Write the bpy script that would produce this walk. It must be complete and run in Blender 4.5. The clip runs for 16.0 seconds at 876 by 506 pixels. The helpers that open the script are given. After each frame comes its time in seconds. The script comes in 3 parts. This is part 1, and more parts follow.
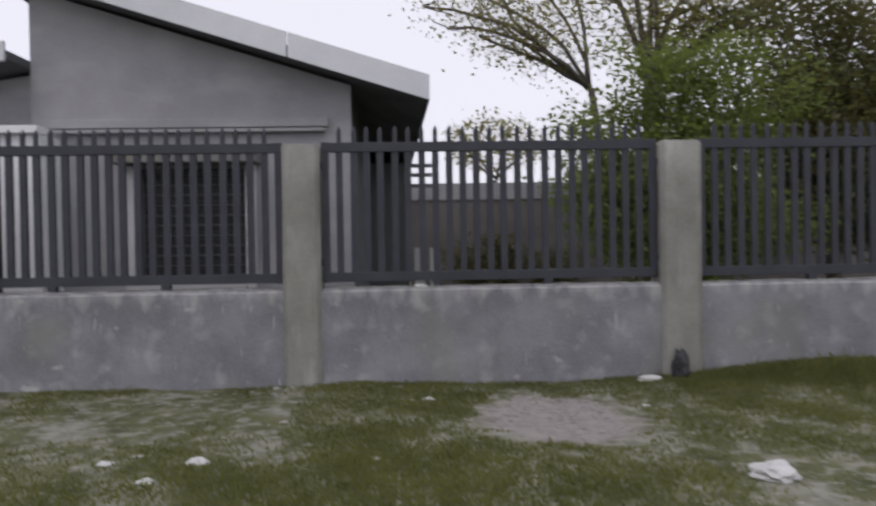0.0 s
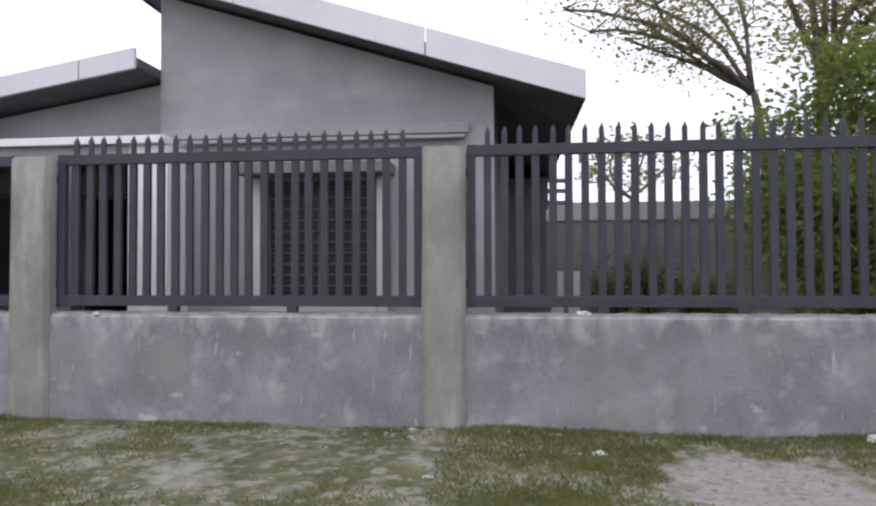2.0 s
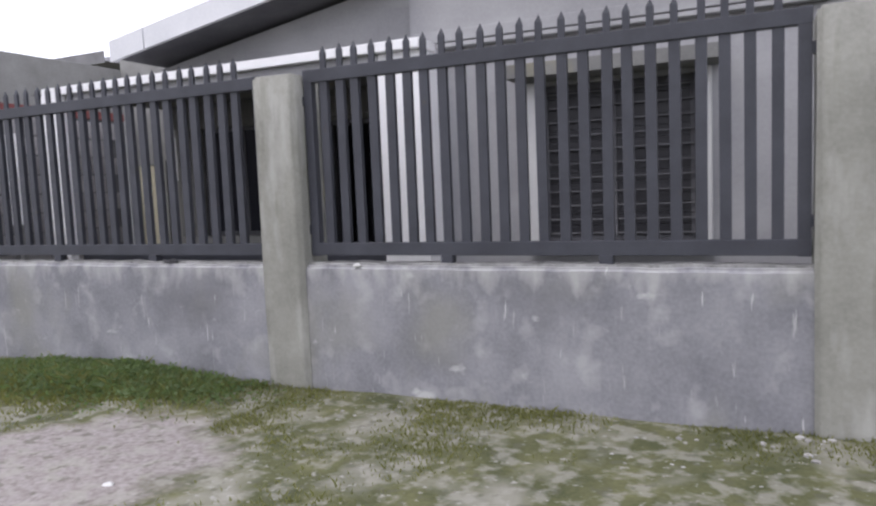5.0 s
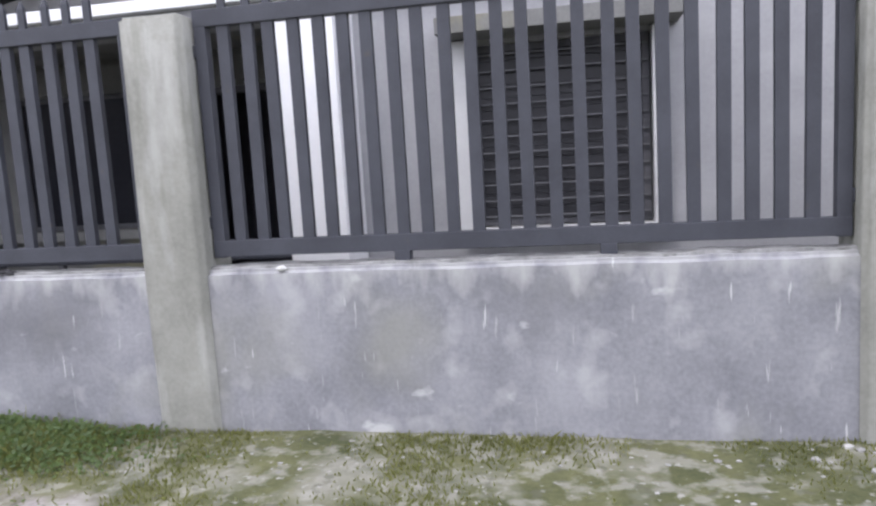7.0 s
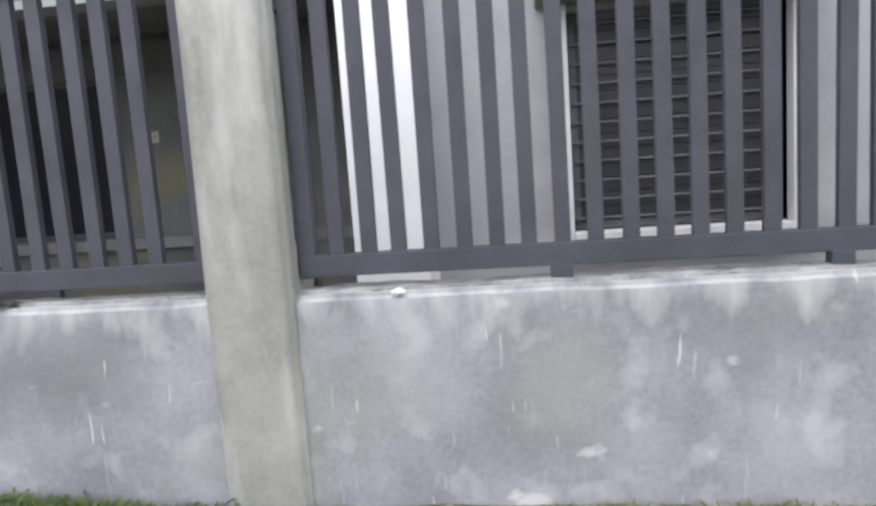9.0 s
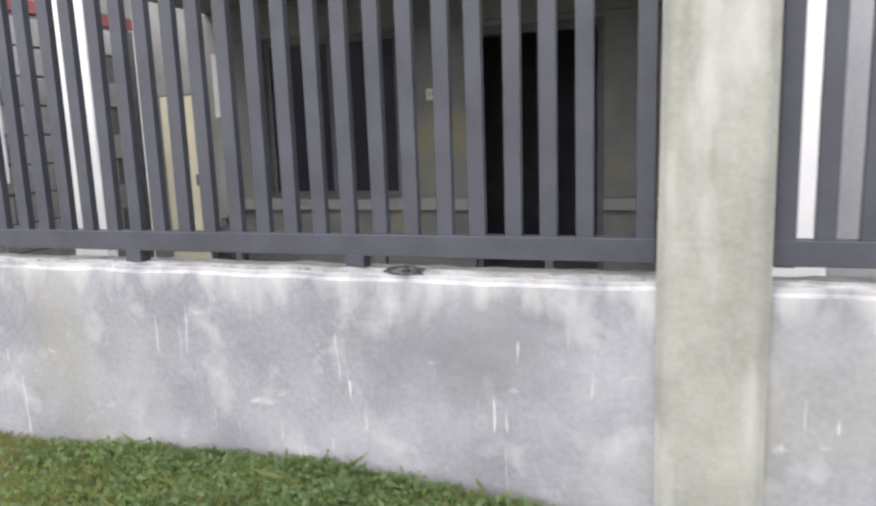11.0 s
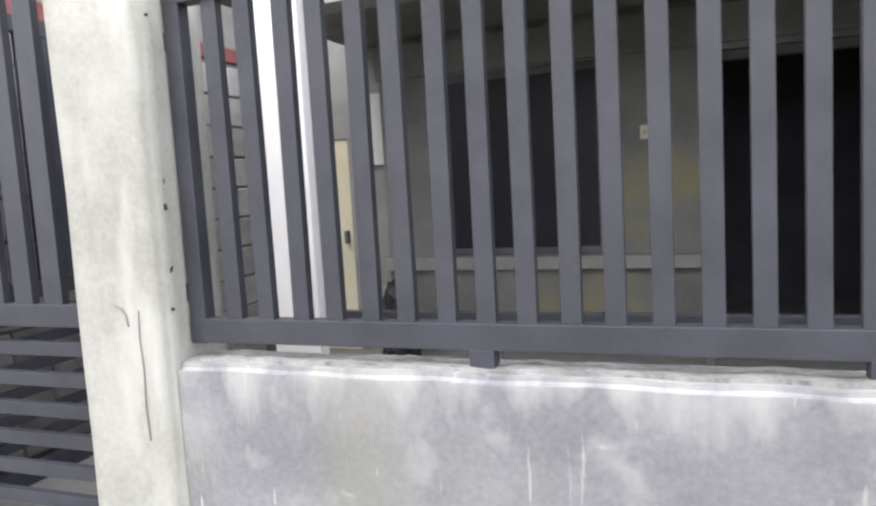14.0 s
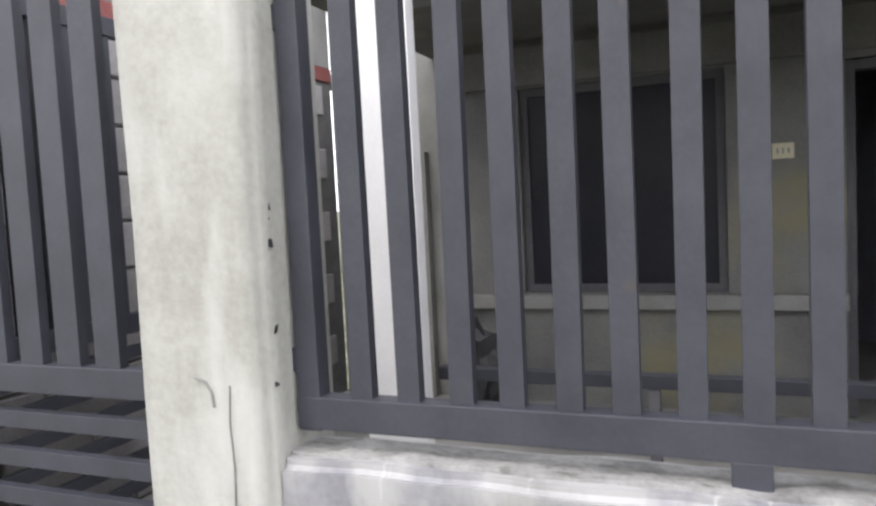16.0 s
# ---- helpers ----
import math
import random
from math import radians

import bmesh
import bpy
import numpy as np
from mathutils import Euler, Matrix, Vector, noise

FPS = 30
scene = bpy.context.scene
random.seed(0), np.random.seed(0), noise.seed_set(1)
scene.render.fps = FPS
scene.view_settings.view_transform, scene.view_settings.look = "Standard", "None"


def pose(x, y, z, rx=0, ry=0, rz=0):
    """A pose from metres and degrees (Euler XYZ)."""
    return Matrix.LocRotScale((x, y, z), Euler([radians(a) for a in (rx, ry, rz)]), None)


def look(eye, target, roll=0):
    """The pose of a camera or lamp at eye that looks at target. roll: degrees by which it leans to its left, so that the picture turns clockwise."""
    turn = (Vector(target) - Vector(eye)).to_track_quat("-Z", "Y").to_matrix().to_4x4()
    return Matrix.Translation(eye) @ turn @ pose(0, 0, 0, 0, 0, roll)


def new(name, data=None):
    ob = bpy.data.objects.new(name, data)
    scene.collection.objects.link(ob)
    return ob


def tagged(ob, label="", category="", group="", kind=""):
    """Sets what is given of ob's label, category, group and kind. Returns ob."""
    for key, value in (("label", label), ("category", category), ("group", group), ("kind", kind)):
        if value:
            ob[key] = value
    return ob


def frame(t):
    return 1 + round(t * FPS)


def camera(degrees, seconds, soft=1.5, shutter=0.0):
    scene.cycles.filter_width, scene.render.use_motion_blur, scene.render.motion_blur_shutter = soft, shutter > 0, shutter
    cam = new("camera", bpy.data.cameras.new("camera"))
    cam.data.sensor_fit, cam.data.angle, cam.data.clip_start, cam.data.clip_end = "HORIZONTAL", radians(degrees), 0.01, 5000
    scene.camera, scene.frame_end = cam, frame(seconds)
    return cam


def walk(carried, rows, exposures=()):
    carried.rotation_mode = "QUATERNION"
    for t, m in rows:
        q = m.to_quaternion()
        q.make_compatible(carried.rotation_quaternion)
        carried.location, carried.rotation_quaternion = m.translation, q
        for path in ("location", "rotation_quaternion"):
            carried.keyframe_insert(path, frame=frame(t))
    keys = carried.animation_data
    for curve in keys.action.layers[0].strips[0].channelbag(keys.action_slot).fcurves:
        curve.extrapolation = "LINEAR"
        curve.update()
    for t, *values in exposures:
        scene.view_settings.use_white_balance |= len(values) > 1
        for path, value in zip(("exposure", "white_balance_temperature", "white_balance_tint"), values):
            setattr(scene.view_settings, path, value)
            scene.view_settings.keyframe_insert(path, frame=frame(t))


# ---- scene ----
PATH = [
    (0, (1.088, -6.004, 1.239), (1.156, -4.005, 1.208), -0.9),
    (0.5, (1.049, -5.729, 1.252), (0.954, -3.731, 1.288), -2.4),
    (1, (0.978, -5.372, 1.253), (0.881, -3.376, 1.185), -2.7),
    (1.5, (0.916, -5.248, 1.26), (0.618, -3.27, 1.286), -3.2),
    (2, (0.742, -5.113, 1.187), (0.499, -3.129, 1.232), -0.2),
    (2.5, (0.576, -4.881, 1.241), (0.215, -2.914, 1.223), -0.5),
    (3, (0.472, -4.611, 1.232), (-0.011, -2.67, 1.258), -1.3),
    (3.5, (0.341, -4.498, 1.266), (-0.275, -2.596, 1.217), -1.8),
    (4, (0.076, -4.341, 1.253), (-0.397, -2.399, 1.189), -2.3),
    (4.5, (-0.079, -4.103, 1.286), (-0.697, -2.203, 1.186), -1.9),
    (5, (-0.214, -3.797, 1.312), (-1.046, -1.987, 1.132), -2.4),
    (7.5, (-1.362, -3.004, 1.319), (-1.630, -1.039, 1.058), -2.7),
    (8, (-1.568, -2.793, 1.326), (-1.784, -0.817, 1.105), -1.8),
    (8.5, (-1.783, -2.561, 1.333), (-2.086, -0.592, 1.156), -2.9),
    (9, (-2.053, -2.461, 1.315), (-2.302, -0.493, 1.054), -4.0),
    (9.5, (-2.245, -2.415, 1.261), (-2.804, -0.523, 0.931), -2.2),
    (11.8, (-3.539, -1.934, 1.379), (-4.283, -0.106, 1.056), -1.8),
    (12, (-3.603, -1.83, 1.355), (-4.604, -0.121, 1.074), -1.4),
    (12.5, (-3.855, -1.905, 1.411), (-4.88, -0.209, 1.139), -1.2),
    (13, (-4.162, -1.956, 1.402), (-5.125, -0.219, 1.167), -1.7),
    (13.5, (-4.442, -1.903, 1.425), (-5.351, -0.131, 1.239), -5.1),
    (14, (-4.692, -1.847, 1.404), (-5.391, 0.016, 1.203), -3.3),
    (14.5, (-4.99, -1.79, 1.386), (-5.652, 0.082, 1.148), -2.7),
    (15, (-5.154, -1.697, 1.378), (-5.876, 0.163, 1.234), -3.9),
    (15.5, (-5.344, -1.482, 1.423), (-6.011, 0.392, 1.21), -3.9),
    (16, (-5.335, -1.386, 1.438), (-6.08, 0.465, 1.305), -2.9),
]
cam = camera(62.9, 16.0, soft=2.3, shutter=0.4)
walk(cam, [(t, look(eye, target, roll)) for t, eye, target, roll in PATH],
     exposures=[(0, -0.9, 6550, 14), (0.5, -0.62, 6500, 16), (1, -0.6, 6500, 16), (1.5, -0.42, 6450, 15), (2.5, -0.25, 6400, 14), (4, -0.05, 6400, 14), (5, 0.0, 6450, 14), (7.5, 0.66, 6250, 14), (8, 0.75, 6270, 13),
                (8.5, 0.62, 6300, 12), (9.5, 0.75, 6600, 10), (12, 1.15, 6800, 10), (13.5, 1.05, 6750, 10), (15, 0.9, 6800, 10), (16, 0.8, 6800, 10)])

# ---- light: bright overcast sky, weak broad sun ----
world = bpy.data.worlds.new("world")
scene.world = world
world.use_nodes = True
wn = world.node_tree
sky = wn.nodes.new("ShaderNodeTexSky")
sky.sky_type = "NISHITA"
sky.sun_disc = False
sky.sun_elevation = radians(52)
sky.sun_rotation = radians(200)
sky.dust_density = 4.0
haze = wn.nodes.new("ShaderNodeMixRGB")
haze.inputs[0].default_value = 0.86
haze.inputs[2].default_value = (18.0, 18.3, 20.2, 1)
wn.links.new(sky.outputs[0], haze.inputs[1])
wn.links.new(haze.outputs[0], wn.nodes["Background"].inputs[0])
wn.nodes["Background"].inputs[1].default_value = 0.1
sun = new("sun", bpy.data.lights.new("sun", "SUN"))
sun.data.energy = 0.6
sun.data.angle = radians(14)
sun.data.color = (1.0, 0.95, 0.88)
sun.matrix_world = look((0, 0, 0), (0.22, 0.55, -1.0))


# ---- materials ----
def material(name, low, high, scale=6.0, fine=60.0, rough=0.8, metal=0.0, bump=0.3, stretch=(1, 1, 1), per_object=0.0, spec=0.4):
    """Two colours mixed by a broad and a fine noise in world metres, with a fine relief."""
    m = bpy.data.materials.new(name)
    m.use_nodes = True
    nt = m.node_tree
    N, L = nt.nodes, nt.links
    bsdf = N["Principled BSDF"]
    geo = N.new("ShaderNodeNewGeometry")
    mp = N.new("ShaderNodeMapping")
    mp.inputs["Scale"].default_value = stretch
    L.new(geo.outputs["Position"], mp.inputs["Vector"])
    broad = N.new("ShaderNodeTexNoise")
    broad.inputs["Scale"].default_value = scale
    broad.inputs["Detail"].default_value = 5
    broad.inputs["Roughness"].default_value = 0.6
    grain = N.new("ShaderNodeTexNoise")
    grain.inputs["Scale"].default_value = fine
    grain.inputs["Detail"].default_value = 3
    for n in (broad, grain):
        L.new(mp.outputs[0], n.inputs["Vector"])
    add = N.new("ShaderNodeMath")
    add.operation = "MULTIPLY_ADD"
    add.inputs[1].default_value = 0.35
    L.new(grain.outputs[0], add.inputs[0])
    L.new(broad.outputs[0], add.inputs[2])
    ramp = N.new("ShaderNodeValToRGB")
    ramp.color_ramp.elements[0].position = 0.48
    ramp.color_ramp.elements[1].position = 0.88
    ramp.color_ramp.elements[0].color = (*low, 1)
    ramp.color_ramp.elements[1].color = (*high, 1)
    L.new(add.outputs[0], ramp.inputs[0])
    out = ramp.outputs[0]
    if per_object:
        info = N.new("ShaderNodeObjectInfo")
        hsv = N.new("ShaderNodeHueSaturation")
        mr = N.new("ShaderNodeMapRange")
        mr.inputs["To Min"].default_value = 1 - per_object
        mr.inputs["To Max"].default_value = 1 + per_object
        L.new(info.outputs["Random"], mr.inputs[0])
        L.new(mr.outputs[0], hsv.inputs["Value"])
        L.new(out, hsv.inputs["Color"])
        out = hsv.outputs[0]
    L.new(out, bsdf.inputs["Base Color"])
    bp = N.new("ShaderNodeBump")
    bp.inputs["Strength"].default_value = bump
    bp.inputs["Distance"].default_value = 0.01
    L.new(add.outputs[0], bp.inputs["Height"])
    L.new(bp.outputs[0], bsdf.inputs["Normal"])
    bsdf.inputs["Roughness"].default_value = rough
    bsdf.inputs["Metallic"].default_value = metal
    bsdf.inputs["Specular IOR Level"].default_value = spec
    return m


def overlay(m, colour, scale, stretch, lo, hi, amount=1.0, detail=4, offset=(0, 0, 0)):
    """Stains of one colour over a material, where a noise of its own passes a threshold."""
    nt = m.node_tree
    N, L = nt.nodes, nt.links
    bsdf = N["Principled BSDF"]
    link = bsdf.inputs["Base Color"].links[0]
    src = link.from_socket
    geo = N.new("ShaderNodeNewGeometry")
    mp = N.new("ShaderNodeMapping")
    mp.inputs["Scale"].default_value = stretch
    mp.inputs["Location"].default_value = offset
    L.new(geo.outputs["Position"], mp.inputs["Vector"])
    n = N.new("ShaderNodeTexNoise")
    n.inputs["Scale"].default_value = scale
    n.inputs["Detail"].default_value = detail
    L.new(mp.outputs[0], n.inputs["Vector"])
    mr = N.new("ShaderNodeMapRange")
    mr.inputs["From Min"].default_value = lo
    mr.inputs["From Max"].default_value = hi
    mr.inputs["To Max"].default_value = amount
    L.new(n.outputs[0], mr.inputs[0])
    mix = N.new("ShaderNodeMixRGB")
    mix.inputs[2].default_value = (*colour, 1)
    L.new(mr.outputs[0], mix.inputs[0])
    L.new(src, mix.inputs[1])
    L.new(mix.outputs[0], bsdf.inputs["Base Color"])
    return m


M_WALL = material("cement_render", (0.165, 0.167, 0.184), (0.285, 0.286, 0.304), 2.2, 45, 0.9, bump=0.25)
overlay(M_WALL, (0.375, 0.375, 0.383), 5.0, (1, 1, 1), 0.56, 0.72, 0.75)
overlay(M_WALL, (0.247, 0.247, 0.210), 1.6, (1, 1, 0.7), 0.52, 0.70, 0.5, offset=(4, 0, 0))
overlay(M_WALL, (0.465, 0.465, 0.458), 3.0, (9, 1, 0.9), 0.66, 0.72, 0.6, offset=(1, 3, 0))
overlay(M_WALL, (0.112, 0.112, 0.120), 1.1, (1, 1, 1.2), 0.55, 0.72, 0.5, offset=(7, 1, 3))
overlay(M_WALL, (0.495, 0.495, 0.495), 2.6, (1.5, 1, 2.4), 0.66, 0.74, 0.75, offset=(3, 5, 2))
overlay(M_WALL, (0.525, 0.525, 0.525), 7.0, (5, 1, 0.55), 0.70, 0.74, 0.7, offset=(0, 7, 1), detail=2)


def pale_rim(m, colour, z0, z1):
    """Ragged paler colour that strengthens towards the wall's upper rim."""
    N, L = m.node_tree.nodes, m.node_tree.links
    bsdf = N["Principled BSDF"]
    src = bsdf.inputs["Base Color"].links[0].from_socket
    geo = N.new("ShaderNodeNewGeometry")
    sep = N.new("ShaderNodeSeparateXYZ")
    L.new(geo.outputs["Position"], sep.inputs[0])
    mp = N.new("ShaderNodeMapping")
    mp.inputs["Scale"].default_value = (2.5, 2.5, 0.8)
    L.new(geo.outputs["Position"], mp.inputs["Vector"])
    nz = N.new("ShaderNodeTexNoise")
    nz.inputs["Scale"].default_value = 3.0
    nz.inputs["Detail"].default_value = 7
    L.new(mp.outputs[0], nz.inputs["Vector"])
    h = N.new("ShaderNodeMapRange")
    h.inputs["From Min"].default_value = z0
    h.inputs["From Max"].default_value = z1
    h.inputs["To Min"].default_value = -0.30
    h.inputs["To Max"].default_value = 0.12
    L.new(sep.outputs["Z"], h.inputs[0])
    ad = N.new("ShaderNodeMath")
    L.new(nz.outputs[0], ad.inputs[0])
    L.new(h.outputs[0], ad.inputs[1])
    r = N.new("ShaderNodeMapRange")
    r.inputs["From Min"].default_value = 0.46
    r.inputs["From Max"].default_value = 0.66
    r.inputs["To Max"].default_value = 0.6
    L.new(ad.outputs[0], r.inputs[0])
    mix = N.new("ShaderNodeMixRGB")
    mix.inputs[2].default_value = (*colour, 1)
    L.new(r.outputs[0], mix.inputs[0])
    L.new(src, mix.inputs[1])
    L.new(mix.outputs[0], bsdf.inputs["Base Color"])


pale_rim(M_WALL, (0.46, 0.46, 0.45), 0.60, 0.86)
M_PILLAR = material("pillar_cement", (0.203, 0.203, 0.180), (0.300, 0.300, 0.270), 2.6, 50, 0.9, bump=0.3)
overlay(M_PILLAR, (0.390, 0.390, 0.367), 3.5, (2, 2, 0.6), 0.54, 0.72, 0.7)
overlay(M_PILLAR, (0.150, 0.150, 0.120), 4.0, (3, 3, 0.4), 0.60, 0.75, 0.5, offset=(2, 2, 0))
M_PILLAR_PALE = material("limewashed_cement", (0.292, 0.292, 0.265), (0.424, 0.424, 0.398), 3.0, 50, 0.9, bump=0.3)
overlay(M_PILLAR_PALE, (0.491, 0.491, 0.470), 3.2, (2, 2, 0.5), 0.52, 0.70, 0.8)
overlay(M_PILLAR_PALE, (0.225, 0.225, 0.179), 2.2, (3, 3, 0.5), 0.60, 0.74, 0.6, offset=(2, 2, 0))
M_COPING = material("coping_mortar", (0.173, 0.173, 0.169), (0.360, 0.360, 0.353), 9, 70, 0.95, bump=0.5)
overlay(M_COPING, (0.115, 0.115, 0.108), 6, (2, 6, 1), 0.60, 0.68, 0.8)
M_STEEL = material("grey_paint_steel", (0.032, 0.034, 0.044), (0.048, 0.051, 0.064), 5, 90, 0.5, bump=0.08)
overlay(M_STEEL, (0.069, 0.058, 0.048), 14, (1, 1, 1), 0.68, 0.76, 0.5)
M_RENDER = material("house_render", (0.300, 0.300, 0.311), (0.390, 0.390, 0.401), 1.3, 40, 0.9, bump=0.2)
overlay(M_RENDER, (0.465, 0.465, 0.473), 1.8, (0.6, 1, 1.6), 0.52, 0.72, 0.6)
# house render darkened for side and wing: their shade is put into the colour
M_SIDE = material("shaded_side_render", (0.085, 0.092, 0.094), (0.135, 0.143, 0.145), 1.3, 40, 0.9, bump=0.2)
M_WHITE = material("white_paint", (0.78, 0.78, 0.79), (0.86, 0.86, 0.87), 3, 60, 0.6, bump=0.08)
M_TRIM = material("pale_trim", (0.528, 0.528, 0.528), (0.608, 0.608, 0.600), 3, 60, 0.8, bump=0.15)
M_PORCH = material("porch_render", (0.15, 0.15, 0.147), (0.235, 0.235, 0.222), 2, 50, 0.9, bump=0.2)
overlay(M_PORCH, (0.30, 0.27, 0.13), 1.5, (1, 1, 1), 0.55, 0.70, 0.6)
M_LEDGE = material("ledge_cement", (0.22, 0.22, 0.21), (0.31, 0.31, 0.30), 3, 60, 0.9)
M_FASCIA = material("fascia_metal", (0.64, 0.65, 0.68), (0.76, 0.765, 0.79), 1.5, 40, 0.55, bump=0.08)
M_FASCIA_GREY = material("grey_eaves_board", (0.16, 0.16, 0.17), (0.24, 0.24, 0.25), 2, 40, 0.8, bump=0.1)
M_ROOF = material("roof_sheet", (0.10, 0.10, 0.11), (0.17, 0.17, 0.18), 2, 40, 0.7, bump=0.2)
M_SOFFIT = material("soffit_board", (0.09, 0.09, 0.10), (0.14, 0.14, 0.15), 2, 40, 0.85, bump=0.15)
M_BLOCK = material("cement_block", (0.26, 0.25, 0.25), (0.38, 0.37, 0.37), 5, 60, 0.95, bump=0.5, per_object=0.18)
M_JOINT = material("block_mortar", (0.10, 0.10, 0.10), (0.16, 0.16, 0.16), 6, 60, 0.95)
M_BACKWALL = material("back_wall_cement", (0.13, 0.12, 0.112), (0.21, 0.197, 0.185), 1.2, 30, 0.95)
M_CAP = material("back_wall_cap", (0.30, 0.30, 0.31), (0.38, 0.38, 0.39), 2, 30, 0.9)
M_RED = material("red_paint", (0.20, 0.06, 0.06), (0.28, 0.10, 0.09), 4, 50, 0.8)
M_CREAM = material("cream_paint", (0.62, 0.58, 0.42), (0.74, 0.70, 0.54), 2, 40, 0.7)
M_LOUVRE = material("dark_louvre_glass", (0.014, 0.014, 0.018), (0.024, 0.024, 0.029), 3, 40, 0.45)
# for the added room shell: lack of light inside is put into the colour
M_DARK = material("unlit_interior", (0.09, 0.09, 0.105), (0.14, 0.14, 0.16), 3, 40, 0.9)
M_IRON = material("window_iron", (0.110, 0.110, 0.120), (0.160, 0.160, 0.170), 9, 80, 0.55)
M_CONC = material("concrete_slab", (0.190, 0.190, 0.179), (0.274, 0.274, 0.264), 3, 50, 0.95, bump=0.4)
M_BARK = material("bark", (0.09, 0.075, 0.06), (0.17, 0.15, 0.12), 8, 50, 0.95, bump=0.8, stretch=(1, 1, 0.3))
M_PLASTIC = material("white_plastic", (0.510, 0.510, 0.495), (0.600, 0.600, 0.585), 12, 70, 0.5, bump=0.3)
M_BLACKBAG = material("black_plastic", (0.02, 0.02, 0.022), (0.05, 0.05, 0.055), 12, 60, 0.35, bump=0.5)
M_STONE = material("pale_rubble", (0.252, 0.246, 0.234), (0.396, 0.390, 0.372), 14, 80, 0.95, per_object=0.2)


def leaf_material(name, low, high):
    m = material(name, low, high, 2.5, 25, 0.55, bump=0.0)
    N, L = m.node_tree.nodes, m.node_tree.links
    bsdf, out = N["Principled BSDF"], N["Material Output"]
    tr = N.new("ShaderNodeBsdfTranslucent")
    tr.inputs[0].default_value = (high[0] * 1.6, high[1] * 1.6, high[2] * 1.1, 1)
    mix = N.new("ShaderNodeMixShader")
    mix.inputs[0].default_value = 0.5
    L.new(bsdf.outputs[0], mix.inputs[1])
    L.new(tr.outputs[0], mix.inputs[2])
    L.new(mix.outputs[0], out.inputs[0])
    return m


M_LEAF = leaf_material("leaf_olive", (0.10, 0.105, 0.04), (0.23, 0.215, 0.095))
M_LEAF_FRESH = leaf_material("leaf_green", (0.065, 0.095, 0.03), (0.16, 0.20, 0.06))
M_LEAF_DARK = leaf_material("leaf_dark", (0.045, 0.052, 0.024), (0.11, 0.105, 0.045))
M_WEED = leaf_material("weed_leaves", (0.06, 0.095, 0.042), (0.14, 0.195, 0.088))
M_GRASS = leaf_material("grass_blades", (0.068, 0.085, 0.032), (0.19, 0.195, 0.075))

# ground: soil, turf and bare patches
PATCHES = [(2.05, -1.15, 0.55, 0.78), (-3.35, -1.40, 0.78, 0.72), (-7.2, -0.9, 0.8, 0.9)]
M_GROUND = material("soil_and_turf", (0.060, 0.068, 0.028), (0.136, 0.136, 0.064), 3.5, 45, 1.0, bump=0.8)
overlay(M_GROUND, (0.272, 0.264, 0.224), 2.2, (1, 1, 1), 0.50, 0.66, 0.8)
overlay(M_GROUND, (0.384, 0.376, 0.352), 22.0, (1, 1, 1), 0.62, 0.70, 0.7)


def bare_patches(m):
    N, L = m.node_tree.nodes, m.node_tree.links
    bsdf = N["Principled BSDF"]
    for px, py, rx, ry in PATCHES:
        src = bsdf.inputs["Base Color"].links[0].from_socket
        geo = N.new("ShaderNodeNewGeometry")
        mp = N.new("ShaderNodeMapping")
        mp.inputs["Scale"].default_value = (1 / rx, 1 / ry, 0)
        mp.inputs["Location"].default_value = (-px / rx, -py / ry, 0)
        L.new(geo.outputs["Position"], mp.inputs["Vector"])
        ln = N.new("ShaderNodeVectorMath")
        ln.operation = "LENGTH"
        L.new(mp.outputs[0], ln.inputs[0])
        nz = N.new("ShaderNodeTexNoise")
        nz.inputs["Scale"].default_value = 4.5
        nz.inputs["Detail"].default_value = 6
        L.new(geo.outputs["Position"], nz.inputs["Vector"])
        ad = N.new("ShaderNodeMath")
        ad.operation = "ADD"
        L.new(ln.outputs["Value"], ad.inputs[0])
        L.new(nz.outputs[0], ad.inputs[1])
        mr = N.new("ShaderNodeMapRange")
        mr.inputs["From Min"].default_value = 1.25
        mr.inputs["From Max"].default_value = 1.55
        mr.inputs["To Min"].default_value = 1
        mr.inputs["To Max"].default_value = 0
        L.new(ad.outputs[0], mr.inputs[0])
        gr = N.new("ShaderNodeTexNoise")
        gr.inputs["Scale"].default_value = 35
        gr.inputs["Detail"].default_value = 4
        L.new(geo.outputs["Position"], gr.inputs["Vector"])
        rp = N.new("ShaderNodeValToRGB")
        rp.color_ramp.elements[0].position = 0.35
        rp.color_ramp.elements[1].position = 0.7
        rp.color_ramp.elements[0].color = (0.22, 0.195, 0.185, 1)
        rp.color_ramp.elements[1].color = (0.34, 0.31, 0.30, 1)
        L.new(gr.outputs[0], rp.inputs[0])
        mix = N.new("ShaderNodeMixRGB")
        L.new(mr.outputs[0], mix.inputs[0])
        L.new(src, mix.inputs[1])
        L.new(rp.outputs[0], mix.inputs[2])
        L.new(mix.outputs[0], bsdf.inputs["Base Color"])


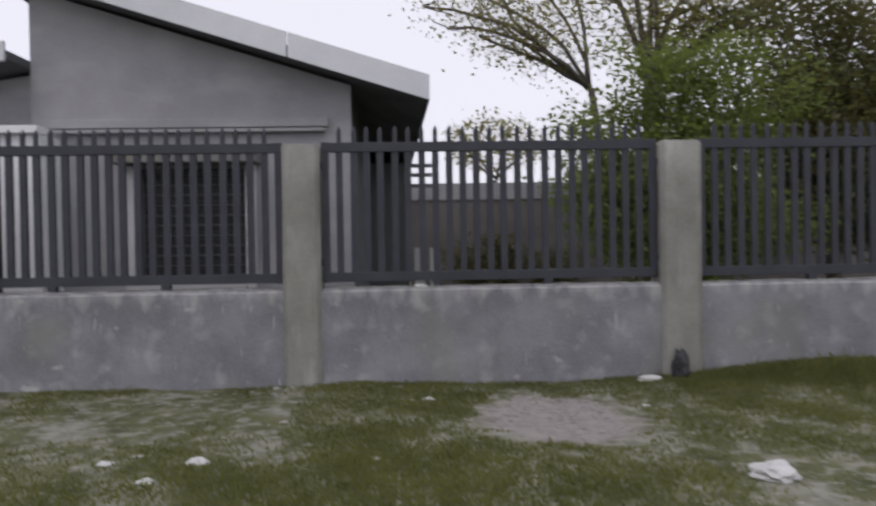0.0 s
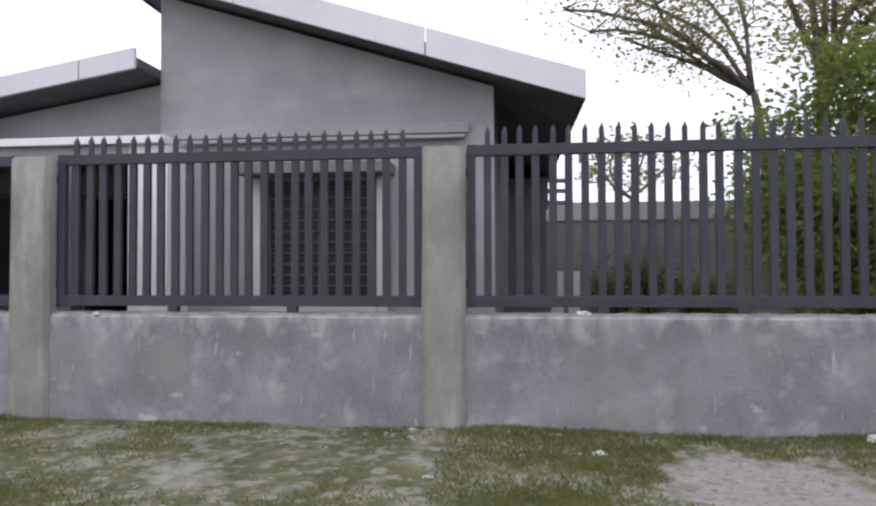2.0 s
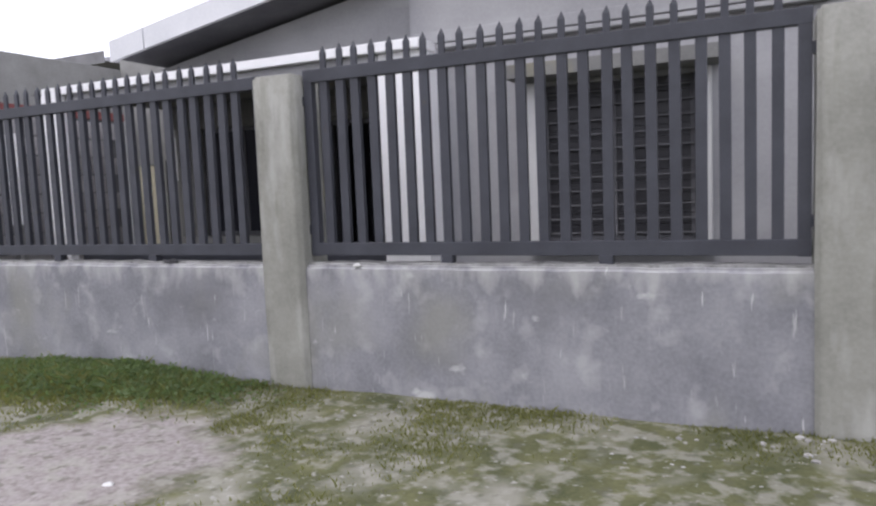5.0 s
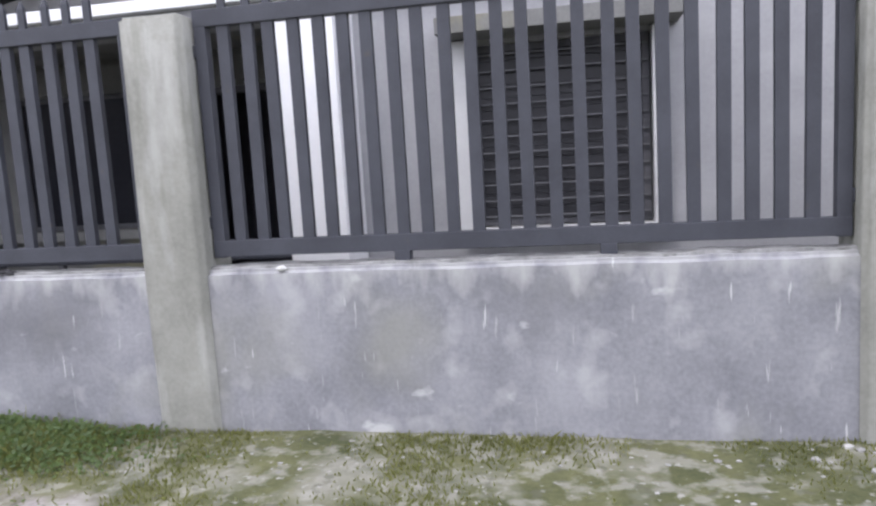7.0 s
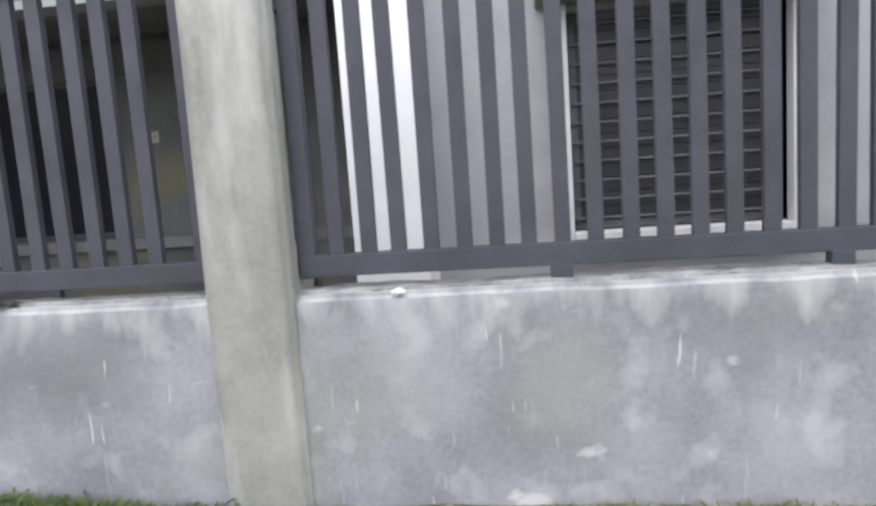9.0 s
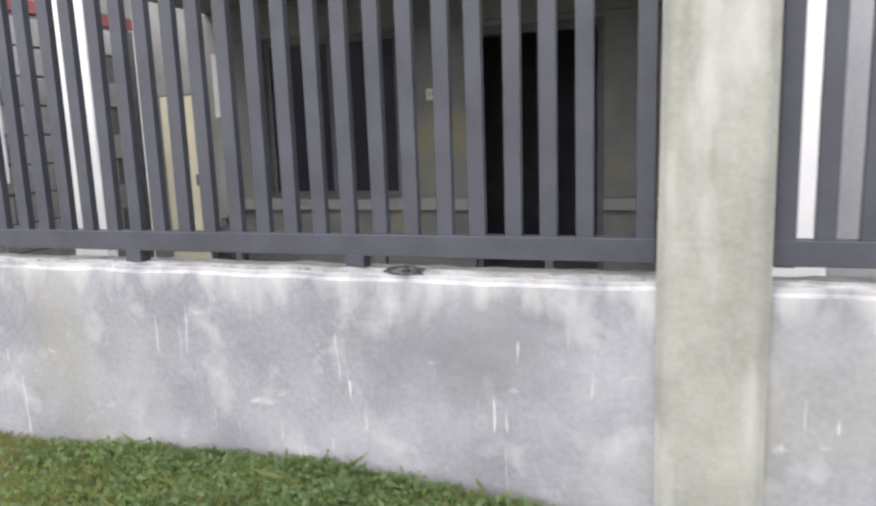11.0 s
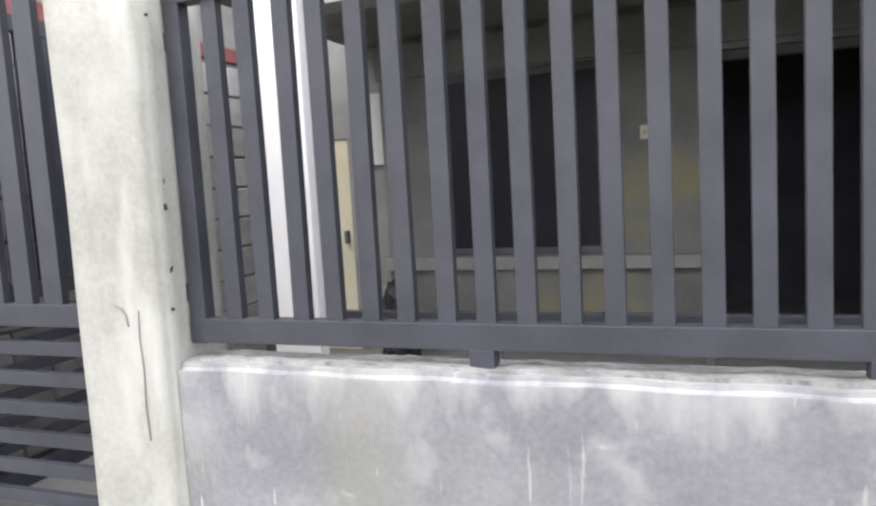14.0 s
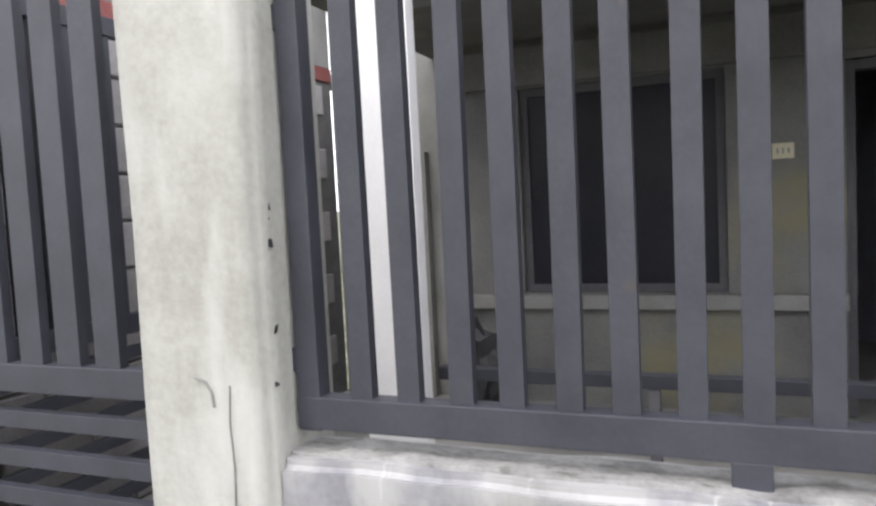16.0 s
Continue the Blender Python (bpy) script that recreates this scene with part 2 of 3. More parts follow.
bare_patches(M_GROUND)
overlay(M_GROUND, (0.33, 0.32, 0.28), 9.0, (1, 1, 1), 0.50, 0.62, 0.55, detail=8, offset=(3, 2, 1))
overlay(M_GROUND, (0.10, 0.10, 0.07), 14.0, (1, 1, 1), 0.58, 0.66, 0.6, detail=6, offset=(9, 2, 1))


# ---- mesh helpers ----
def mesh_of(name, bm, mat, smooth=False):
    me = bpy.data.meshes.new(name)
    bmesh.ops.recalc_face_normals(bm, faces=bm.faces)
    bm.to_mesh(me)
    bm.free()
    if mat:
        me.materials.append(mat)
    if smooth:
        me.polygons.foreach_set("use_smooth", [True] * len(me.polygons))
    return me


def part(name, bm, mat, parent=None, label="", smooth=False):
    ob = new(name, mesh_of(name, bm, mat, smooth))
    if parent:
        ob.parent = parent
    if label:
        ob["label"] = label
    return ob


def thing(name, label, category, at=(0, 0, 0), group=""):
    ob = new(name)
    ob.location = at
    return tagged(ob, label, category, group)


def box(x0, x1, y0, y1, z0, z1, bevel=0.0, bm=None, seg=2):
    one = bmesh.new()
    bmesh.ops.create_cube(one, size=1)
    for v in one.verts:
        v.co = ((x0 + x1) / 2 + v.co.x * (x1 - x0), (y0 + y1) / 2 + v.co.y * (y1 - y0), (z0 + z1) / 2 + v.co.z * (z1 - z0))
    if bevel:
        bmesh.ops.bevel(one, geom=one.edges[:], offset=bevel, segments=seg, affect="EDGES", profile=0.6)
    if bm is None:
        return one
    me = bpy.data.meshes.new("tmp")
    one.to_mesh(me)
    one.free()
    bm.from_mesh(me)
    bpy.data.meshes.remove(me)
    return bm


def boxes(rows, bevel=0.0):
    bm = bmesh.new()
    for r in rows:
        box(*r, bevel=bevel, bm=bm)
    return bm


def prism_y(profile, y0, y1, bm=None):
    """A polygon in x and z, drawn out along y."""
    bm = bm or bmesh.new()
    a = [bm.verts.new((x, y0, z)) for x, z in profile]
    b = [bm.verts.new((x, y1, z)) for x, z in profile]
    bm.faces.new(a)
    bm.faces.new(b[::-1])
    n = len(a)
    for i in range(n):
        bm.faces.new((a[i], b[i], b[(i + 1) % n], a[(i + 1) % n]))
    return bm


def uneven(bm, size, scale=3.0, cuts=0):
    """Slightly wavy faces, as hand-laid cement has."""
    if cuts:
        bmesh.ops.subdivide_edges(bm, edges=bm.edges[:], cuts=cuts, use_grid_fill=True)
    for v in bm.verts:
        v.co += Vector(noise.noise_vector(v.co * scale)) * size
    return bm


# ---- ground ----
def ground_height(x, y):
    z = 0.05 + 0.02 * noise.noise(Vector((x * 0.7, y * 0.7, 0))) + 0.012 * noise.noise(Vector((x * 2.3, y * 2.3, 4)))
    near = math.exp(-((y + 0.25) / 0.45) ** 2)
    z += near * 0.01 * math.exp(-((x + 4.4) / 0.95) ** 2)
    z += near * 0.10 * math.exp(-((x - 4.6) / 1.1) ** 2)
    z -= 0.05 * math.exp(-((x - 2.05) / 0.7) ** 2 - ((y + 1.1) / 0.7) ** 2)
    return z


def build_ground():
    xs = sorted(set([-900, -300, -120, -60, -30, -18] + [round(-12 + 0.2 * i, 2) for i in range(111)] + [14, 22, 40, 80, 200, 500, 900]))
    ys = sorted(set([-900, -300, -120, -60, -25, -12] + [round(-8 + 0.2 * i, 2) for i in range(51)] + [4, 7, 12, 20, 40, 80, 200, 500, 900]))
    bm = bmesh.new()
    grid = [[bm.verts.new((x, y, ground_height(x, y) if abs(x) < 25 and abs(y) < 25 else 0.05)) for x in xs] for y in ys]
    for j in range(len(ys) - 1):
        for i in range(len(xs) - 1):
            bm.faces.new((grid[j][i], grid[j][i + 1], grid[j + 1][i + 1], grid[j + 1][i]))
    ob = part("ground", bm, M_GROUND, smooth=True)
    tagged(ob, "patchy grass verge with bare pale soil", "ground", kind="structure")


build_ground()

# ---- boundary: pillars and low walls ----
PILLARS = [(6.42, 6.74), (3.19, 3.53), (0.0, 0.31), (-3.22, -2.90), (-6.71, -6.32)]
TOP = 0.86
for i, (x0, x1) in enumerate(PILLARS):
    bm = box(x0, x1, -0.03, 0.28, -0.3, 2.30 if x0 < -6 else 2.07)
    bmesh.ops.subdivide_edges(bm, edges=bm.edges[:], cuts=5, use_grid_fill=True)
    bm.edges.ensure_lookup_table()
    sharp = [e for e in bm.edges if len(e.link_faces) == 2 and e.calc_face_angle() > 1]
    bmesh.ops.bevel(bm, geom=sharp, offset=0.018, segments=2, affect="EDGES")
    uneven(bm, 0.008, 2.5)
    pale = x0 < -6
    tagged(part("fence_pillar", bm, M_PILLAR_PALE if pale else M_PILLAR, smooth=True),
           "square cement pillar with pale limewash and cracks, beside the gate" if pale else "square rendered cement fence pillar, weathered grey", "pillar", "fence pillars")


def low_wall(n, x0, x1):
    bm = box(x0, x1, 0.0, 0.20, -0.3, TOP - 0.004)
    cuts = max(2, int((x1 - x0) / 0.07))
    long_edges = [e for e in bm.edges if abs(e.verts[0].co.x - e.verts[1].co.x) > 1]
    bmesh.ops.subdivide_edges(bm, edges=long_edges, cuts=cuts, use_grid_fill=True)
    lip = [e for e in bm.edges if all(abs(v.co.z - TOP + 0.004) < 1e-4 and v.co.y < 0.01 for v in e.verts)]
    bmesh.ops.bevel(bm, geom=lip, offset=0.022, segments=3, affect="EDGES")
    for v in bm.verts:
        k = 0.007 if v.co.z > 0.7 else 0.003
        v.co += Vector(noise.noise_vector(v.co * 6.0)) * k
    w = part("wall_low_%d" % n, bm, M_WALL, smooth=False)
    tagged(w, "low rendered cement boundary wall with pale stains", "wall", kind="structure")
    cb = box(x0, x1, 0.045, 0.16, TOP - 0.02, TOP + 0.008)
    long_edges = [e for e in cb.edges if abs(e.verts[0].co.x - e.verts[1].co.x) > 1]
    bmesh.ops.subdivide_edges(cb, edges=long_edges, cuts=cuts, use_grid_fill=True)
    for v in cb.verts:
        v.co += Vector(noise.noise_vector(v.co * 9.0 + Vector((0, 0, 4)))) * 0.011
    part("mortar_bed", cb, M_COPING, w, "rough mortar bed under the fence")


low_wall(1, 6.74, 10.0)
low_wall(2, 3.53, 6.42)
low_wall(3, 0.31, 3.19)
low_wall(4, -2.90, 0.0)
low_wall(5, -6.32, -3.22)

# ---- steel fence panels ----
def picket_mesh(z0, z1, tip):
    """A flat tube with a thinner spear above the rail."""
    bm = box(-0.028, 0.028, -0.016, 0.016, z0, z1)
    s, t = z1, tip
    w, d = 0.019, 0.010
    ring = [(-w, -d), (w, -d), (w, d), (-w, d)]
    lo = [bm.verts.new((x, y, s - 0.005)) for x, y in ring]
    hi = [bm.verts.new((x, y, t - 0.045)) for x, y in ring]
    top = bm.verts.new((0.004, 0, t))
    for i in range(4):
        j = (i + 1) % 4
        bm.faces.new((lo[i], lo[j], hi[j], hi[i]))
        bm.faces.new((hi[i], hi[j], top))
    return mesh_of("picket", bm, M_STEEL)


PICKET = picket_mesh(0.985, 2.075, 2.235)
FY = 0.10


def fence_panel(x0, x1, count, feet, first=None, pitch=None):
    p = thing("fence_panel", "dark grey steel fence panel with spiked pickets above low wall", "fence panel", (0, 0, 0), "fence panels")
    part("top_rail", box(x0 + 0.01, x1 - 0.01, FY - 0.028, FY + 0.028, 2.010, 2.090, 0.004), M_STEEL, p)
    part("bottom_rail", box(x0 + 0.01, x1 - 0.01, FY - 0.028, FY + 0.028, 0.912, 0.992, 0.004), M_STEEL, p)
    for sx in (x0 + 0.012, x1 - 0.072):
        part("stile", box(sx, sx + 0.06, FY - 0.0265, FY + 0.0265, 0.908, 2.094, 0.004), M_STEEL, p)
    for i in range(count):
        ob = new("picket", PICKET)
        ob.parent = p
        x = first + pitch * i if first else x0 + 0.042 + (x1 - x0 - 0.084) * (i + 1) / (count + 1)
        ob.location = (x, FY, random.uniform(-0.004, 0.004))
        ob.rotation_euler = (0, random.uniform(-0.004, 0.004), 0)
    for fx in feet:
        part("foot", box(fx, fx + 0.075, FY - 0.03, FY + 0.03, TOP - 0.012, 0.915, 0.003), M_STEEL, p)
    for sx, d in ((x0, 1), (x1, -1)):
        for z in (1.08, 1.90):
            part("wall_lug", box(min(sx - 0.012 * d, sx + 0.02 * d), max(sx - 0.012 * d, sx + 0.02 * d), FY - 0.022, FY + 0.022, z - 0.03, z + 0.03, 0.003), M_STEEL, p)
    return p


fence_panel(3.53, 6.42, 23, (4.5, 5.5))
fence_panel(0.31, 3.19, 23, (1.25, 2.2))
fence_panel(-2.90, 0.0, 23, (-1.975, -1.035), -2.75, 0.1177)
fence_panel(-6.32, -3.22, 23, (-5.334, -4.326), -6.136, 0.1219)

# ---- gate by the last pillar ----
def gate_leaf(name_label, width):
    """A leaf in its own x from 0 to width."""
    g = thing("metal_gate", name_label, "gate", (0, 0, 0), "gate leaves")
    for sx in (0.0, width - 0.06):
        part("stile", box(sx, sx + 0.06, -0.025, 0.025, 0.0, 2.22, 0.004), M_STEEL, g)
    for z0, z1 in ((0.0, 0.10), (0.89, 0.975), (2.16, 2.24)):
        part("rail", box(0.06, width - 0.06, -0.023, 0.023, z0, z1, 0.004), M_STEEL, g)
    for i in range(6):
        z = 0.19 + i * 0.118
        part("slat", box(0.055, width - 0.055, -0.016, 0.016, z, z + 0.052, 0.002), M_STEEL, g)
    n = 5
    for i in range(n):
        x = 0.06 + (width - 0.12) * (i + 1) / (n + 1)
        part("bar", box(x - 0.045, x + 0.045, -0.016, 0.016, 0.97, 2.17, 0.002), M_STEEL, g)
    part("latch", box(-0.09, 0.10, -0.045, -0.024, 0.93, 0.955, 0.003), M_STEEL, g, "sliding steel bolt")
    return g


leaf = gate_leaf("closed grey steel gate leaf with slats below and bars above", 1.0)
leaf.matrix_world = pose(-7.72, 0.10, 0.06)
leaf2 = gate_leaf("grey steel gate leaf standing open behind the entrance", 0.98)
leaf2.matrix_world = pose(-7.76, 0.16, 0.06, 0, 0, 90)
bm = box(-8.09, -7.73, -0.03, 0.28, -0.3, 2.30)
bmesh.ops.subdivide_edges(bm, edges=bm.edges[:], cuts=5, use_grid_fill=True)
uneven(bm, 0.008, 2.5)
tagged(part("gate_pillar", bm, M_PILLAR_PALE, smooth=True), "square rendered cement gate pillar, weathered pale grey", "pillar", "fence pillars")
low_wall(6, -11.5, -8.09)
tagged(part("passage_slab", box(-8.0, -6.96, 1.0, 3.3, -0.1, 0.09, 0.01), M_CONC), "pale concrete passage floor", "slab", kind="structure")
tagged(part("entrance_slab", uneven(box(-8.0, -6.71, -0.9, 1.0, -0.1, 0.062, 0.02), 0.012, 2.0), M_CONC), "worn pale concrete slab at the gate", "slab", kind="structure")

# ---- house ----
def roof_z(x):
    return 2.67 + (1.27 - x) * 0.309


def low_z(x):
    return 3.10 + (x + 2.72) * 0.165


FRONT, BACK = 1.60, 7.0
# front wall with its window opening
WX0, WX1, WZ0, WZ1 = -1.79, -0.65, 0.86, 2.05
bm = bmesh.new()
prism_y([(-2.86, -0.1), (WX0, -0.1), (WX0, roof_z(WX0) - 0.02), (-2.86, roof_z(-2.86) - 0.02)], FRONT, FRONT + 0.15, bm)
prism_y([(WX1, -0.1), (0.45, -0.1), (0.45, roof_z(0.45) - 0.02), (WX1, roof_z(WX1) - 0.02)], FRONT, FRONT + 0.15, bm)
prism_y([(WX0, -0.1), (WX1, -0.1), (WX1, WZ0), (WX0, WZ0)], FRONT, FRONT + 0.15, bm)
prism_y([(WX0, WZ1), (WX1, WZ1), (WX1, roof_z(WX1) - 0.02), (WX0, roof_z(WX0) - 0.02)], FRONT, FRONT + 0.15, bm)
w = tagged(part("wall_front", bm, M_RENDER), "grey rendered house front with a sloping top", "wall", kind="structure")
bm = prism_y([(-5.70, 2.44), (-2.86, 2.44), (-2.86, low_z(-2.86) - 0.01), (-5.70, low_z(-5.70) - 0.01)], 1.70, 1.84)
tagged(part("wall_porch_gable", bm, M_RENDER), "grey rendered wall over the porch", "wall", kind="structure")
# plaster band and string course over the window
tagged(part("trim", boxes([(-2.84, 0.22, FRONT - 0.05, FRONT - 0.003, 2.47, 2.56), (-2.6, 0.18, FRONT - 0.09, FRONT - 0.003, 2.415, 2.45)], 0.008), M_RENDER),
       "thin projecting plaster band above the window", "trim", kind="structure")
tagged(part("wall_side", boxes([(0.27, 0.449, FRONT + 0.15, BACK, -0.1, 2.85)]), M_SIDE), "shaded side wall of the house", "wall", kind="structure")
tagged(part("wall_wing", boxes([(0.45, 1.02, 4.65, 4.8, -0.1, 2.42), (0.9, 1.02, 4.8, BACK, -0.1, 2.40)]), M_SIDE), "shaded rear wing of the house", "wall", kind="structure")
tagged(part("wall_back", boxes([(-8.0, 1.02, BACK, BACK + 0.15, -0.1, 2.4)]), M_RENDER), "plain back wall of the house", "wall", kind="structure")
tagged(part("wall_upper_left", prism_y([(-2.86, 2.9), (-2.72, 2.9), (-2.72, roof_z(-2.72) - 0.03), (-2.86, roof_z(-2.86) - 0.03)], FRONT + 0.15, BACK), M_RENDER),
       "grey rendered side of the raised roof", "wall", kind="structure")


def slab(corners, thick, mat, name, parent=None, label=""):
    bm = bmesh.new()
    lo = [bm.verts.new(c) for c in corners]
    hi = [bm.verts.new((c[0], c[1], c[2] + thick)) for c in corners]
    bm.faces.new(lo)
    bm.faces.new(hi[::-1])
    n = len(lo)
    for i in range(n):
        bm.faces.new((lo[i], lo[(i + 1) % n], hi[(i + 1) % n], hi[i]))
    return part(name, bm, mat, parent, label)


roof = thing("main_roof", "single-slope roof with a pale metal fascia", "roof")
tagged(roof, kind="structure")
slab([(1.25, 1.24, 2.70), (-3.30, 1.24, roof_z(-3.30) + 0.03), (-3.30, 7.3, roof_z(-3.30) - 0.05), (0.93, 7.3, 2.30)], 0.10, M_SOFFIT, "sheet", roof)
for xa, xb in ((1.275, -0.135), (-0.15, -1.93), (-1.945, -3.33)):
    slab([(xa, 1.20, roof_z(xa)), (xb, 1.20, roof_z(xb)), (xb, 1.238, roof_z(xb)), (xa, 1.238, roof_z(xa))], 0.25, M_FASCIA, "fascia_board", roof)
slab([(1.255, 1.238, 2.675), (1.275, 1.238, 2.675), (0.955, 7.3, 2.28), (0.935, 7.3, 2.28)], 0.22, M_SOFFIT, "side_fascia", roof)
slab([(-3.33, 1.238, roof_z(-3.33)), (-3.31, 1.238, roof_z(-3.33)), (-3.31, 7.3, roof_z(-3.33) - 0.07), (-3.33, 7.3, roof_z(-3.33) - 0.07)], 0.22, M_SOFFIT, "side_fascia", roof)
low = thing("porch_roof", "low dark porch roof with a pale fascia", "roof")
tagged(low, kind="structure")
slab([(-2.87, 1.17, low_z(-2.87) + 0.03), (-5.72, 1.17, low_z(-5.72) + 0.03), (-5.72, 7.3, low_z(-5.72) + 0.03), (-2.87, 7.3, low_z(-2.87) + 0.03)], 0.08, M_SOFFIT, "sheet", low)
for xa, xb in ((-2.87, -3.42), (-3.435, -5.3), (-5.315, -5.74)):
    slab([(xa, 1.13, low_z(xa)), (xb, 1.13, low_z(xb)), (xb, 1.168, low_z(xb)), (xa, 1.168, low_z(xa))], 0.19, M_FASCIA, "fascia_board", low)

# window in the front wall
def front_window():
    wdw = thing("window_1", "dark barred window with a pale plaster surround", "window", (0, 0, 0))
    tagged(wdw, kind="structure")
    part("surround", boxes([(WX0 - 0.10, WX0, FRONT - 0.10, FRONT + 0.15, WZ0 - 0.08, WZ1 + 0.02), (WX1, WX1 + 0.10, FRONT - 0.10, FRONT + 0.15, WZ0 - 0.08, WZ1 + 0.02)], 0.004), M_TRIM, wdw)
    part("window_sill", box(WX0 + 0.002, WX1 - 0.002, FRONT - 0.12, FRONT + 0.1, WZ0 - 0.075, WZ0, 0.006), M_TRIM, wdw)
    part("hood", box(WX0 - 0.16, WX1 + 0.16, FRONT - 0.34, FRONT - 0.003, WZ1 + 0.03, WZ1 + 0.13, 0.006), M_PORCH, wdw, "thin cement hood over the window")
    part("window_frame", boxes([(WX0 + 0.003, WX0 + 0.05, 1.66, 1.71, WZ0, WZ1), (WX1 - 0.05, WX1 - 0.003, 1.66, 1.71, WZ0, WZ1),
                                (WX0 + 0.05, WX1 - 0.05, 1.66, 1.71, WZ1 - 0.045, WZ1 - 0.002), (WX0 + 0.05, WX1 - 0.05, 1.66, 1.71, WZ0 + 0.002, WZ0 + 0.045),
                                (-1.265, -1.225, 1.663, 1.707, WZ0 + 0.045, WZ1 - 0.045)]), M_SOFFIT, wdw)
    for i in range(11):
        z = WZ0 + 0.06 + i * 0.106
        part("bar", box(WX0 + 0.01, WX1 - 0.01, 1.638, 1.648, z, z + 0.009), M_IRON, wdw)
    for i in range(14):
        z = WZ0 + 0.05 + i * 0.08
        bm = bmesh.new()
        for x0, x1 in ((WX0 + 0.05, -1.266), (-1.224, WX1 - 0.05)):
            a = [bm.verts.new(c) for c in ((x0, 1.672, z), (x1, 1.672, z), (x1, 1.676, z + 0.076), (x0, 1.676, z + 0.076))]
            b = [bm.verts.new((v.co.x, v.co.y + 0.005, v.co.z)) for v in a]
            bm.faces.new(a)
            bm.faces.new(b[::-1])
            for k in range(4):
                bm.faces.new((a[k], a[(k + 1) % 4], b[(k + 1) % 4], b[k]))
        part("louvre", bm, M_LOUVRE, wdw)


front_window()

# porch
PY = 3.12
for x0, x1, y0, y1, lab in ((-2.95, -2.56, 1.17, 1.599, ""), (-6.66, -6.41, 1.08, 1.16, "")):
    tagged(part("porch_column", uneven(box(x0, x1, y0, y1, 0.0, 2.36, 0.008), 0.002), M_WHITE), "square white-painted porch column", "column", "porch columns")
bm = boxes([(-6.66, -2.55, 1.09, 1.395, 2.36, 2.435)], 0.008)
tagged(part("porch_beam", bm, M_WHITE), "white-painted beam along the porch front", "beam", kind="structure")
tagged(part("porch_lintel", boxes([(-6.64, -2.94, 1.16, 1.36, 2.24, 2.358)], 0.004), M_RENDER), "grey cement lintel under the porch beam", "beam", kind="structure")
PW0, PW1, PZ0, PZ1 = -6.55, -5.32, 0.84, 2.15
D0, D1 = -4.71, -3.72
rows = [(-6.95, PW0, PY, PY + 0.15, 0, 2.45), (PW0, PW1, PY, PY + 0.15, 0, PZ0), (PW0, PW1, PY, PY + 0.15, PZ1, 2.45), (PW1, D0, PY, PY + 0.15, 0, 2.45),
        (D0, D1, PY, PY + 0.15, 2.12, 2.45), (D1, -2.86, PY, PY + 0.15, 0, 2.45)]
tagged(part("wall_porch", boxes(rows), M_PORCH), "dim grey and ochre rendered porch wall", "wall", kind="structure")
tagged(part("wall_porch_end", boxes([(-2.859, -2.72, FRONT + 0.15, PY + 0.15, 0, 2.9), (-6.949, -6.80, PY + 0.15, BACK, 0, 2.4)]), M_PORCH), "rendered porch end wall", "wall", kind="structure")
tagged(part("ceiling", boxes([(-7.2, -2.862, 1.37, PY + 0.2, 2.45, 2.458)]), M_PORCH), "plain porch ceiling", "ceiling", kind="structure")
tagged(part("ceiling_room", boxes([(-6.80, 0.27, PY + 0.2, BACK, 2.38, 2.43), (-2.72, 0.27, FRONT + 0.15, PY + 0.2, 2.38, 2.43)]), M_DARK), "added room ceiling, coloured dark for the unlit interior", "ceiling", kind="structure")
tagged(part("floor", boxes([(-6.95, 0.27, 1.05, BACK, -0.2, 0.13)]), M_LEDGE), "grey cement porch floor", "floor", kind="structure")
tagged(part("wall_room", boxes([(-6.79, 0.26, 5.4, 5.5, 0.13, 2.38)]), M_DARK), "added inner wall, coloured dark for the unlit interior", "wall", kind="structure")
tagged(part("trim_ledge", boxes([(-6.96, D0, PY - 0.07, PY - 0.003, 0.745, 0.835), (D1, -2.87, PY - 0.07, PY - 0.003, 0.745, 0.835)], 0.006), M_LEDGE), "projecting cement ledge along the porch wall", "trim", kind="structure")
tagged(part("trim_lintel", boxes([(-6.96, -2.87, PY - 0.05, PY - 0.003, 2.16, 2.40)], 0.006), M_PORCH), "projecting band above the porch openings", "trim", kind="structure")


